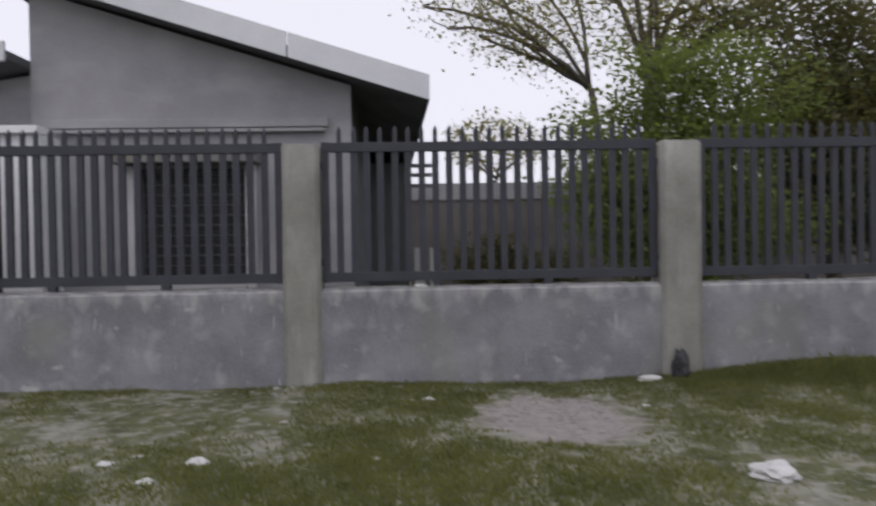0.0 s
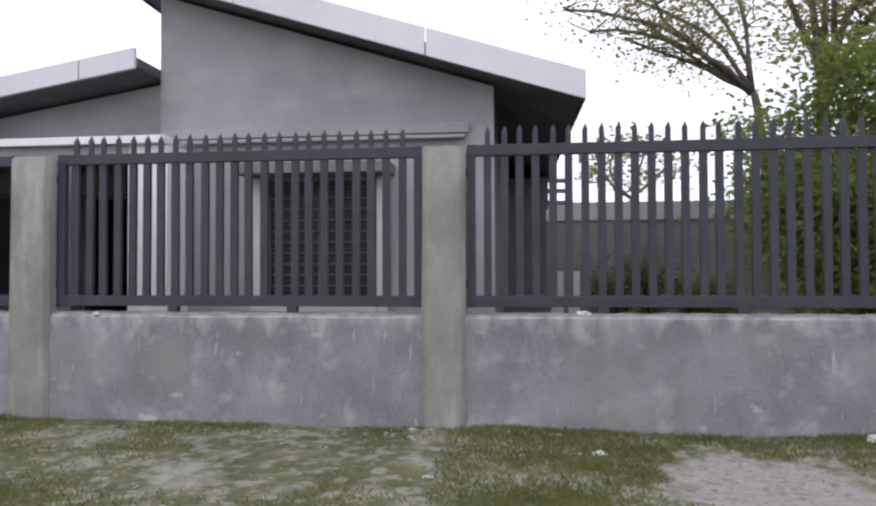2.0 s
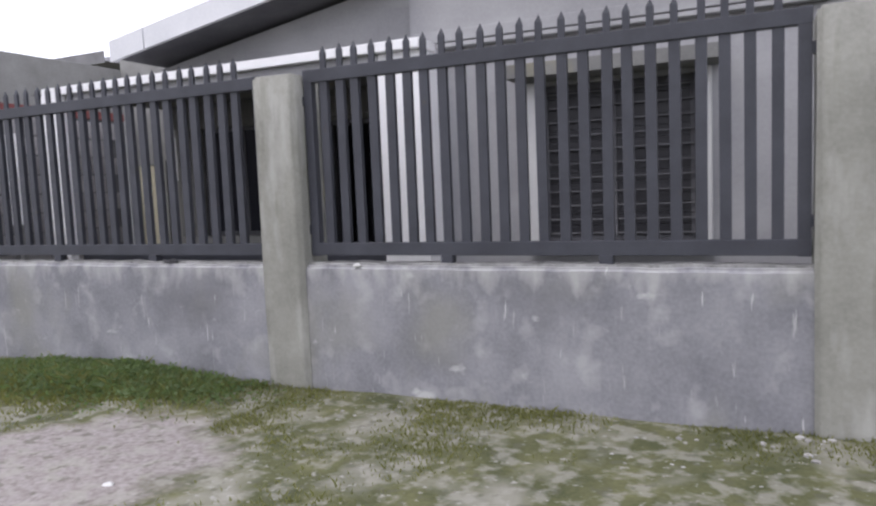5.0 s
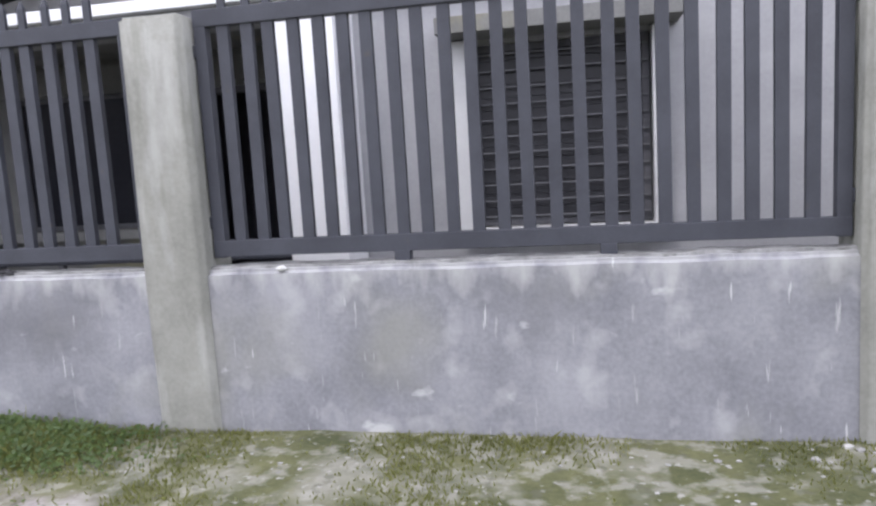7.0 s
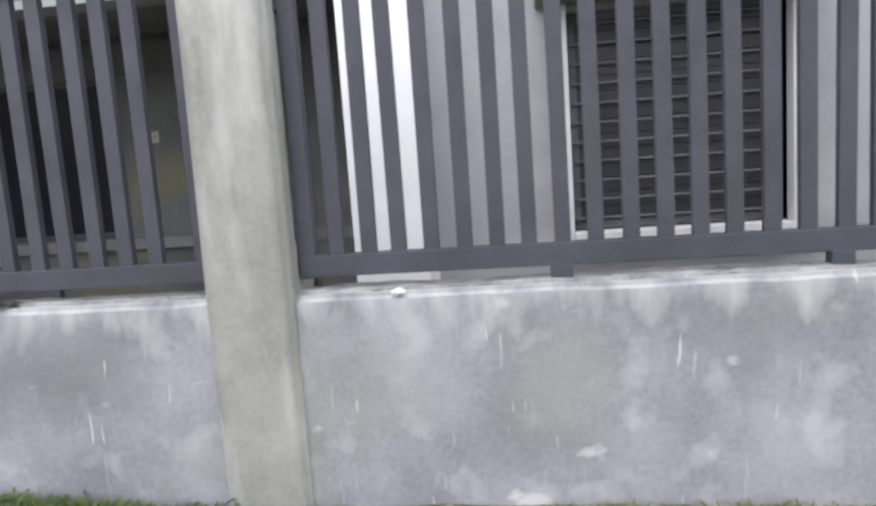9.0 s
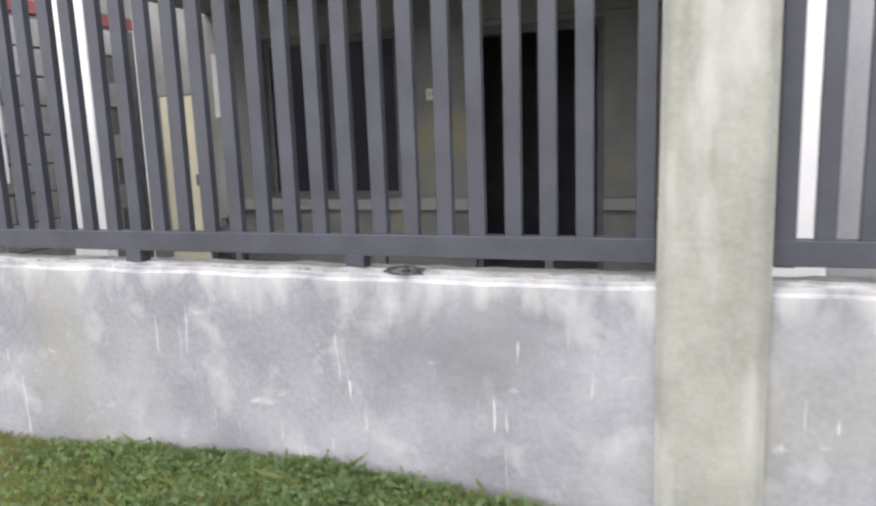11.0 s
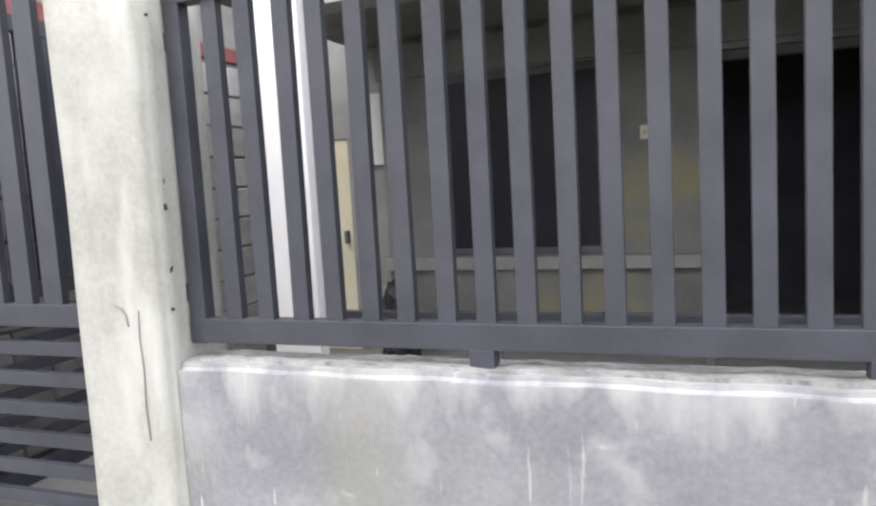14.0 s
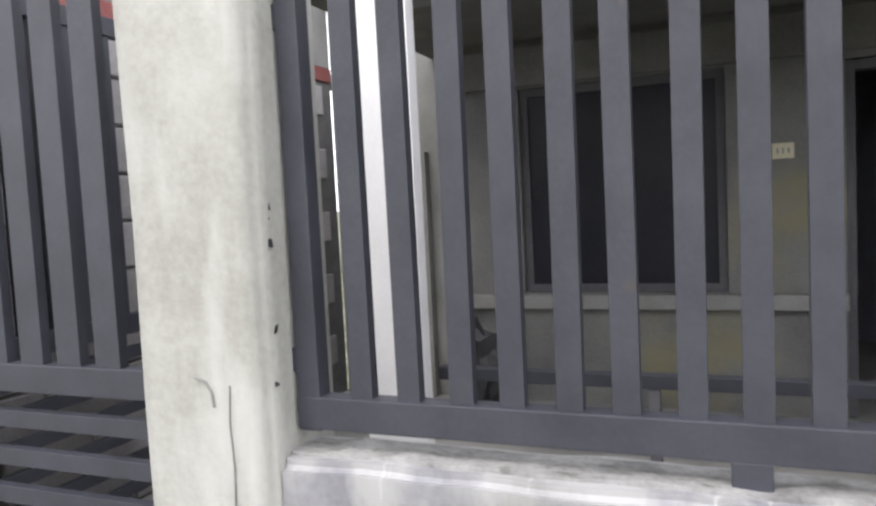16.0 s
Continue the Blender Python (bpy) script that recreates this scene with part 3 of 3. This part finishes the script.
def porch_window():
    wdw = thing("window_2", "dark porch window behind slim frames", "window")
    tagged(wdw, kind="structure")
    part("window_frame", boxes([(PW0 + 0.002, PW0 + 0.05, PY + 0.05, PY + 0.1, PZ0, PZ1), (PW1 - 0.05, PW1 - 0.002, PY + 0.05, PY + 0.1, PZ0, PZ1),
                                (PW0 + 0.05, PW1 - 0.05, PY + 0.05, PY + 0.1, PZ1 - 0.05, PZ1 - 0.002), (PW0 + 0.05, PW1 - 0.05, PY + 0.05, PY + 0.1, PZ0 + 0.002, PZ0 + 0.05),
                                (-5.96, -5.91, PY + 0.052, PY + 0.098, PZ0 + 0.05, PZ1 - 0.05)]), M_SOFFIT, wdw)
    for x0, x1 in ((PW0 + 0.05, -5.961), (-5.909, PW1 - 0.05)):
        part("pane", box(x0, x1, PY + 0.07, PY + 0.076, PZ0 + 0.05, PZ1 - 0.05), M_GLASS, wdw)


M_GLASS = material("dark_glass", (0.016, 0.017, 0.024), (0.026, 0.027, 0.034), 2, 30, 0.35, bump=0.02, spec=0.2)
porch_window()
d = tagged(thing("door_1", "dark open doorway with a slim frame", "door"), kind="structure")
part("door_frame", boxes([(D0 + 0.002, D0 + 0.05, PY + 0.02, PY + 0.12, 0.13, 2.115), (D1 - 0.05, D1 - 0.002, PY + 0.02, PY + 0.12, 0.13, 2.115), (D0 + 0.05, D1 - 0.05, PY + 0.02, PY + 0.12, 2.06, 2.115)]), M_SOFFIT, d)
plate = thing("number_plate", "small cream plate fixed to the porch wall", "plate")
part("plate", box(-5.08, -4.965, PY - 0.018, PY - 0.001, 1.60, 1.69, 0.004), M_CREAM, plate)
for x in (-5.055, -5.027, -4.998):
    part("mark", box(x, x + 0.008, PY - 0.021, PY - 0.0175, 1.63, 1.66), M_LEDGE, plate)

# passage beside the porch
tagged(part("wall_passage", boxes([(-8.0, -6.95, 3.30, 3.44, 0, 3.3)]), M_LEDGE), "dark cement wall closing the passage", "wall", kind="structure")
dr = thing("door_2", "closed cream-painted metal door in the passage", "door")
tagged(dr, kind="structure")
part("leaf", box(-7.72, -7.30, 3.23, 3.28, 0.05, 1.76, 0.006), M_CREAM, dr)
part("door_frame", boxes([(-7.765, -7.722, 3.22, 3.298, 0.05, 1.81), (-7.298, -7.255, 3.22, 3.298, 0.05, 1.81), (-7.722, -7.298, 3.22, 3.298, 1.765, 1.81)]), M_LEDGE, dr)
part("handle", box(-7.36, -7.33, 3.18, 3.23, 0.95, 1.05, 0.006), M_IRON, dr)


# ---- trees ----
def tube(bm, pts, radii, sides=8):
    rings = []
    for i, p in enumerate(pts):
        a = pts[max(i - 1, 0)]
        b = pts[min(i + 1, len(pts) - 1)]
        q = (Vector(b) - Vector(a)).to_track_quat("Z", "Y")
        rings.append([bm.verts.new(Vector(p) + q @ Vector((math.cos(2 * math.pi * k / sides) * radii[i], math.sin(2 * math.pi * k / sides) * radii[i], 0))) for k in range(sides)])
    for r, s in zip(rings, rings[1:]):
        for k in range(sides):
            bm.faces.new((r[k], r[(k + 1) % sides], s[(k + 1) % sides], s[k]))
    bm.faces.new(rings[0][::-1])
    bm.faces.new(rings[-1])


def limb(bm, rng, start, end, r0, r1, bend=0.25, n=7):
    s, e = Vector(start), Vector(end)
    off = Vector((rng.uniform(-1, 1), rng.uniform(-1, 1), rng.uniform(-0.3, 1))) * bend
    pts, radii = [], []
    for i in range(n):
        u = i / (n - 1)
        p = s.lerp(e, u) + off * math.sin(math.pi * u) + Vector((rng.uniform(-1, 1), rng.uniform(-1, 1), rng.uniform(-1, 1))) * 0.03
        pts.append(p)
        radii.append(r0 + (r1 - r0) * u)
    tube(bm, pts, radii, 7)
    return pts


def leaves_mesh(name, centres, rng, per, spread, size, mat):
    """Small folded leaves scattered about many twig ends."""
    c = np.repeat(np.array(centres, float), per, axis=0)
    n = len(c)
    c += rng.normal(0, 1, (n, 3)) * np.array(spread)
    d = rng.normal(0, 1, (n, 3))
    d[:, 2] *= 0.5
    d /= np.linalg.norm(d, axis=1)[:, None]
    u = np.cross(d, rng.normal(0, 1, (n, 3)))
    u /= np.linalg.norm(u, axis=1)[:, None]
    L = size * rng.uniform(0.6, 1.3, (n, 1))
    v = np.empty((n, 4, 3))
    v[:, 0] = c
    v[:, 1] = c + d * L * 0.5 + u * L * 0.26
    v[:, 2] = c + d * L
    v[:, 3] = c + d * L * 0.5 - u * L * 0.26
    me = bpy.data.meshes.new(name)
    me.vertices.add(n * 4)
    me.vertices.foreach_set("co", v.ravel())
    me.loops.add(n * 4)
    me.loops.foreach_set("vertex_index", np.arange(n * 4, dtype=np.int32))
    me.polygons.add(n)
    me.polygons.foreach_set("loop_start", np.arange(0, n * 4, 4, dtype=np.int32))
    me.update(calc_edges=True)
    me.validate()
    me.materials.append(mat)
    return me


def tree(name, label, base, fork, ends, twigs, per, spread, size, mat, seed, r0=0.16, reach=1.0):
    rng, nr = random.Random(seed), np.random.default_rng(seed)
    t = thing(name, label, "tree")
    bm = bmesh.new()
    limb(bm, rng, base, fork, r0, r0 * 0.7, 0.08)
    tips = []
    for e in ends:
        pts = limb(bm, rng, fork, e, r0 * 0.5, 0.02, 0.3)
        for k in range(twigs):
            p = pts[rng.randrange(2, len(pts))]
            q = Vector(p) + Vector((rng.uniform(-1, 1), rng.uniform(-1, 1), rng.uniform(-0.25, 0.45))) * reach
            limb(bm, rng, p, q, 0.012, 0.004, 0.1, 4)
            tips += [tuple(q), tuple(Vector(p).lerp(q, 0.6))]
    part("trunk", bm, M_BARK, t, smooth=True)
    ob = new("crown", leaves_mesh("crown", tips, nr, per, spread, size, mat))
    ob.parent = t
    return t


tree("spreading_tree", "wide airy tree with thin spreading limbs and small olive leaves", (5.2, 6.2, 0.0), (5.05, 5.8, 3.75),
     [(4.55, 5.7, 6.4), (3.7, 6.0, 6.0), (5.3, 6.4, 6.6), (6.0, 5.5, 5.6), (6.6, 6.2, 5.9), (7.4, 5.8, 5.3), (4.95, 5.2, 5.8), (8.2, 6.4, 5.8)],
     14, 26, (0.36, 0.34, 0.14), 0.085, M_LEAF, 3, 0.13, 1.0)
tree("leaning_tree", "slender leaning tree with a sparse feathery crown", (4.7, 5.6, 0.0), (4.0, 5.6, 3.7),
     [(1.3, 5.4, 4.95), (1.9, 5.8, 5.4), (2.5, 5.2, 5.15), (2.9, 6.2, 5.8), (3.4, 5.6, 5.9), (1.7, 5.5, 4.65), (2.6, 5.8, 4.8), (2.2, 5.4, 4.5)],
     11, 22, (0.34, 0.32, 0.13), 0.072, M_LEAF, 21, 0.08, 0.75)
tree("yard_shrub", "dense fresh-green shrub rising above the fence", (4.5, 3.4, 0.0), (4.5, 3.4, 0.7),
     [(3.4, 3.2, 2.5), (3.75, 3.6, 2.95), (4.2, 3.2, 3.45), (4.8, 3.6, 3.65), (5.4, 3.2, 3.5), (4.4, 3.3, 2.9), (5.1, 3.1, 2.8), (6.0, 3.5, 3.0), (3.4, 2.9, 1.9), (4.4, 2.7, 2.1), (5.3, 2.9, 2.0), (3.8, 3.0, 1.3), (4.9, 2.9, 1.2), (5.8, 3.0, 1.4)],
     20, 70, (0.21, 0.21, 0.16), 0.085, M_LEAF_FRESH, 5, 0.07, 0.5)
tree("dense_tree", "dense dark olive tree crowding the yard corner", (8.0, 5.4, 0.0), (7.9, 5.3, 1.5),
     [(6.3, 4.8, 3.2), (6.8, 5.0, 4.2), (7.4, 4.6, 3.6), (8.0, 5.2, 4.8), (8.8, 4.8, 4.0), (9.5, 5.2, 3.4), (7.2, 4.4, 2.6), (8.4, 4.2, 2.7), (9.2, 4.6, 2.5), (6.5, 5.4, 4.8), (7.6, 5.6, 5.2), (9.0, 5.8, 5.0), (10.2, 5.5, 4.2), (6.6, 4.4, 1.6), (7.8, 4.2, 1.3), (8.8, 4.3, 1.5)],
     20, 80, (0.30, 0.30, 0.22), 0.11, M_LEAF_DARK, 8, 0.16, 0.75)
tree("far_tree", "small thin tree beyond the back wall", (3.2, 12.0, 0.0), (3.2, 12.0, 2.8), [(2.4, 12, 3.9), (2.9, 11.8, 4.2), (3.6, 12.1, 4.1), (4.2, 12, 3.8)], 8, 22, (0.22, 0.2, 0.12), 0.12, M_LEAF, 11, 0.08, 0.5)
for k, (bx, by, h) in enumerate(((2.15, 7.0, 0.95), (2.75, 7.2, 1.25), (3.5, 7.3, 0.9))):
    tree("yard_plant", "low dark leafy plant growing in the yard", (bx, by, 0.0), (bx, by, 0.25),
         [(bx - 0.3, by, h), (bx + 0.3, by + 0.1, h * 0.9), (bx, by - 0.25, h * 0.75), (bx + 0.1, by + 0.2, h * 0.6)], 8, 26, (0.12, 0.12, 0.12), 0.09, M_LEAF_DARK, 40 + k, 0.03, 0.3)

# ---- back wall of the yard and neighbouring house ----
tagged(part("wall_yard_back", boxes([(1.03, 16.0, 8.0, 8.18, 0, 2.05)]), M_BACKWALL), "dark weathered cement wall behind the yard", "wall", kind="structure")
tagged(part("wall_yard_cap", boxes([(1.03, 16.0, 7.96, 8.22, 2.05, 2.38)], 0.01), M_CAP), "paler upper band of the yard wall", "wall", kind="structure")
nb = tagged(thing("neighbour_house", "low neighbouring house with a dark roof", "house"))
part("wall", box(-30.0, -14.2, 8.7, 14.0, 0, 4.4), M_RENDER, nb)
bm = bmesh.new()
v = [bm.verts.new(c) for c in ((-31.0, 8.0, 4.45), (-13.6, 8.0, 4.45), (-13.6, 14.7, 4.45), (-31.0, 14.7, 4.45), (-30.0, 11.4, 5.45), (-15.5, 11.4, 5.45))]
for f in ((0, 1, 5, 4), (2, 3, 4, 5), (1, 2, 5), (3, 0, 4), (0, 3, 2, 1)):
    bm.faces.new([v[k] for k in f])
part("fascia", box(-31.0, -13.6, 7.96, 7.996, 4.40, 4.66), M_FASCIA_GREY, nb)
part("roof", bm, M_ROOF, nb)

# ---- block wall along the passage ----
bw = tagged(part("wall_block", boxes([(-8.15, -8.012, 0.29, 3.30, 0, 2.36)]), M_JOINT), "bare grey concrete block wall along the passage", "wall", kind="structure")
part("painted_band", box(-8.16, -8.0, 0.29, 3.30, 2.37, 2.47, 0.006), M_RED, bw, "faded red painted beam on top")
part("upper_wall", box(-8.155, -8.005, 0.29, 3.30, 2.472, 3.05, 0.006), M_LEDGE, bw, "plain grey cement above the red band")
BLOCK = mesh_of("block", box(0, 0.03, 0.006, 0.434, 0.006, 0.216, 0.006, seg=1), M_BLOCK)
for r in range(10):
    y = 0.30 - (0.22 if r % 2 else 0)
    while y < 3.3:
        if y >= 0.28 and y + 0.44 <= 3.34:
            ob = new("block", BLOCK)
            ob.parent = bw
            ob.location = (-8.022 + random.uniform(-0.004, 0.004), y, 0.09 + r * 0.225)
        y += 0.44
pr = thing("porch_rail", "low dark steel rail between the porch columns", "rail")
part("rail", box(-6.399, -2.952, 1.20, 1.25, 0.75, 0.80, 0.004), M_STEEL, pr)
for x in (-5.6, -4.7, -3.8):
    part("post", box(x, x + 0.04, 1.205, 1.245, 0.12, 0.751, 0.003), M_SOFFIT, pr)

# ---- loose things ----
def crumpled(name, label, category, at, size, mat, seed, group="", subdiv=2):
    bm = bmesh.new()
    bmesh.ops.create_icosphere(bm, subdivisions=subdiv, radius=1)
    for v in bm.verts:
        k = 1 + 0.45 * noise.noise(v.co * 1.7 + Vector((seed * 3.1, seed, 0))) + 0.25 * noise.noise(v.co * 4.5 + Vector((0, seed, 5)))
        v.co = Vector((v.co.x * size[0], v.co.y * size[1], max(v.co.z, -0.5) * size[2])) * k
    low_z0 = min(v.co.z for v in bm.verts)
    for v in bm.verts:
        v.co.z -= low_z0
    ob = part(name, bm, mat)
    ob.location = at
    return tagged(ob, label, category, group)


def on_ground(x, y, sink=0.006):
    return (x, y, ground_height(x, y) - sink)


crumpled("black_sack", "black crumpled sack on the porch floor", "sack", (-6.80, 2.85, 0.13), (0.15, 0.13, 0.33), M_BLACKBAG, 3, subdiv=3)
crumpled("plastic_wrapper", "crumpled black plastic wrapper on the wall top", "litter", (-4.08, 0.05, TOP - 0.004), (0.075, 0.035, 0.018), M_BLACKBAG, 5, subdiv=3)
crumpled("mortar_lump", "small pale mortar lump on the wall edge", "mortar", (-2.516, 0.004, TOP - 0.014), (0.025, 0.018, 0.016), M_PLASTIC, 6)
crumpled("plastic_scrap", "scrap of white plastic on the wall top", "litter", (1.14, 0.04, TOP - 0.004), (0.05, 0.03, 0.022), M_PLASTIC, 7)
crumpled("torn_bag", "torn white plastic bag lying in the grass", "litter", on_ground(2.87, -2.52), (0.11, 0.10, 0.05), M_PLASTIC, 8, subdiv=3)
crumpled("dark_rag", "dark discarded rag hanging on the pillar base", "litter", on_ground(3.30, -0.12), (0.07, 0.05, 0.15), M_BLACKBAG, 9, subdiv=3)
crumpled("white_bottle_scrap", "crushed white plastic bottle by the pillar", "litter", on_ground(3.02, -0.16), (0.11, 0.05, 0.035), M_PLASTIC, 10)
for k, (x, y, r) in enumerate(((-0.10, -2.1, 0.07), (-0.27, -2.4, 0.05), (0.86, -2.08, 0.035), (-0.60, -2.08, 0.045), (-0.48, -1.95, 0.03), (1.05, -0.62, 0.035), (1.18, -0.60, 0.05), (2.75, -0.9, 0.03), (-2.9, -1.6, 0.03), (0.2, -1.2, 0.03))):
    crumpled("paper_scrap", "crumpled pale paper scrap in the grass", "litter", on_ground(x, y), (r, r * 0.6, r * 0.35), M_PLASTIC, 20 + k, "paper scraps")
rng = random.Random(4)
for k in range(46):
    x, y = rng.gauss(0.25, 0.42), -0.06 - abs(rng.gauss(0, 0.12))
    r = rng.uniform(0.008, 0.026)
    crumpled("rubble_stone", "pale broken cement rubble at the pillar foot", "stone", on_ground(x, y), (r, r * 0.8, r * 0.6), M_STONE, 60 + k, "rubble stones", 1)
for k in range(40):
    x, y = rng.uniform(-3.4, -0.2), -0.08 - abs(rng.gauss(0, 0.35))
    r = rng.uniform(0.006, 0.015)
    crumpled("rubble_stone", "small pale pebble on bare soil below the wall", "stone", on_ground(x, y), (r, r * 0.8, r * 0.6), M_STONE, 130 + k, "rubble stones", 1)
wp = thing("white_board", "white board fixed to a grey post in the passage", "board")
part("post", box(-7.80, -7.74, 1.52, 1.58, 0.0, 2.1, 0.004), M_LEDGE, wp)
part("board", box(-7.90, -7.63, 1.495, 1.517, 1.10, 2.10, 0.004), M_WHITE, wp)
# pale panel added in place of a sunlit gap, brightness given by its paint
nb2 = thing("sunlit_patch", "small pale panel in place of a sunlit gap in the passage", "panel")
part("panel", box(-7.16, -7.0, 3.275, 3.297, 1.55, 2.10, 0.004), M_TRIM, nb2)
# frames and boards at the rear corner of the house
rk = thing("window_shade", "dark slatted window shade at the rear house corner", "shade")
for z in (2.06, 2.22, 2.36):
    part("slat", box(1.0, 1.38, 4.70, 4.80, z, z + 0.05, 0.004), M_ROOF, rk)
part("bracket", box(1.0, 1.05, 4.72, 4.78, 2.0, 2.45, 0.004), M_ROOF, rk)
for k, (x0, x1, z1) in enumerate(((1.10, 1.27, 1.15), (1.34, 1.50, 1.15))):
    tagged(part("pale_board", box(x0, x1, 5.2, 5.24, 0.03, z1, 0.006), M_TRIM), "pale board leaning in the yard", "board", "pale boards")

# ---- cracks and broken edges on the limewashed pillar ----
def strip(points, width, y):
    bm = bmesh.new()
    for (xa, za), (xb, zb) in zip(points, points[1:]):
        d = Vector((xb - xa, 0, zb - za)).normalized()
        n = Vector((-d.z, 0, d.x)) * width / 2
        a, b = Vector((xa, y, za)), Vector((xb, y, zb))
        q = [bm.verts.new(p) for p in (a - n, b - n, b + n, a + n)]
        r = [bm.verts.new(v.co + Vector((0, 0.02, 0))) for v in q]
        bm.faces.new(q)
        for k in range(4):
            bm.faces.new((q[k], q[(k + 1) % 4], r[(k + 1) % 4], r[k]))
    return bm


pale_pillar = next(o for o in bpy.data.objects if o.name.startswith("fence_pillar") and "limewash" in o["label"])
part("crack", strip([(-6.525, 1.055), (-6.495, 1.045), (-6.478, 1.02), (-6.474, 0.985)], 0.0035, -0.036), M_LEDGE, pale_pillar)
part("crack", strip([(-6.425, 1.04), (-6.432, 0.95), (-6.427, 0.84), (-6.434, 0.72), (-6.430, 0.60)], 0.002, -0.0345), M_LEDGE, pale_pillar)
rng = random.Random(9)
for z in (1.97, 1.46, 1.425, 1.375, 1.17, 1.04):
    bm = box(-6.327, -6.317, rng.uniform(0.0, 0.012), rng.uniform(0.018, 0.03), z - rng.uniform(0.004, 0.022), z + 0.006)
    part("chip", uneven(bm, 0.01, 30), M_BLACKBAG, pale_pillar, "dark broken spot on the pillar edge")

# ---- grass ----
def grass_cover(x, y):
    c = 0.62 + 0.95 * noise.noise(Vector((x * 0.55, y * 0.55, 3))) + 0.7 * noise.noise(Vector((x * 1.9, y * 1.9, 8)))
    for px, py, rx, ry in PATCHES:
        d = math.hypot((x - px) / rx, (y - py) / ry) + 0.5 * noise.noise(Vector((x * 3, y * 3, 1)))
        if d < 1.15:
            c -= 1.5 * min(1, (1.15 - d) * 4)
    if -4.0 < x < 0.2:
        c -= 0.45 * math.exp(-((y + 0.7) / 0.9) ** 2)
    lush = math.exp(-((y + 0.2) / 0.4) ** 2) * (math.exp(-((x + 4.5) / 0.95) ** 2) + math.exp(-((x - 4.7) / 1.2) ** 2))
    return max(c, 0) + 2.2 * lush, lush


def build_grass(count, x0, x1, y0, y1):
    rng = random.Random(12)
    verts, faces = [], []
    while len(faces) < count:
        x, y = rng.uniform(x0, x1), y1 - abs(rng.random() ** 1.15) * (y1 - y0)
        c, lush = grass_cover(x, y)
        if rng.random() * 1.4 > c or (-7.8 < x < -6.6 and y > -1.1):
            continue
        z = ground_height(x, y) - 0.004
        h = rng.uniform(0.014, 0.040) * (0.7 + 0.5 * min(c, 1.5)) + lush * rng.uniform(0.01, 0.055)
        if rng.random() < 0.006:
            h *= 1.9
        a, w = rng.uniform(0, 6.283), rng.uniform(0.0025, 0.006) 
        ux, uy = math.cos(a) * w, math.sin(a) * w
        lx, ly = rng.gauss(0, 0.45) * h, rng.gauss(0, 0.45) * h
        n = len(verts)
        verts += [(x - ux, y - uy, z), (x + ux, y + uy, z), (x + ux * 0.7 + lx * 0.4, y + uy * 0.7 + ly * 0.4, z + h * 0.6), (x + lx, y + ly, z + h)]
        faces.append((n, n + 1, n + 2, n + 3))
    me = bpy.data.meshes.new("grass")
    me.from_pydata(verts, [], faces)
    me.materials.append(M_GRASS)
    tagged(new("grass", me), "short patchy green and yellowed grass along the wall", "grass", kind="stuff")


build_grass(200000, -9.5, 7.5, -4.2, -0.015)


def build_weeds(count, cx, half):
    """Low broad-leaved creeping weeds that crowd the foot of the wall."""
    nr = np.random.default_rng(31)
    rng = random.Random(31)
    centres = []
    while len(centres) < count:
        x, y = rng.gauss(cx, half), -0.04 - abs(rng.gauss(0, 0.30))
        edge = math.exp(-((x - cx) / (half * 1.5)) ** 2) * math.exp(-(y / 0.62) ** 2)
        if rng.random() > edge * (1.0 + 0.6 * noise.noise(Vector((x * 4, y * 4, 2)))):
            continue
        lift = 0.012 + 0.05 * edge * rng.random() + 0.03 * max(0, noise.noise(Vector((x * 6, y * 6, 0))))
        centres.append((x, y, ground_height(x, y) + lift))
    ob = new("weeds", leaves_mesh("weeds", centres, nr, 5, (0.018, 0.016, 0.014), 0.032, M_WEED))
    tagged(ob, "fresh green creeping weeds at the wall foot", "weeds", kind="stuff")


build_weeds(9000, -4.5, 0.62)
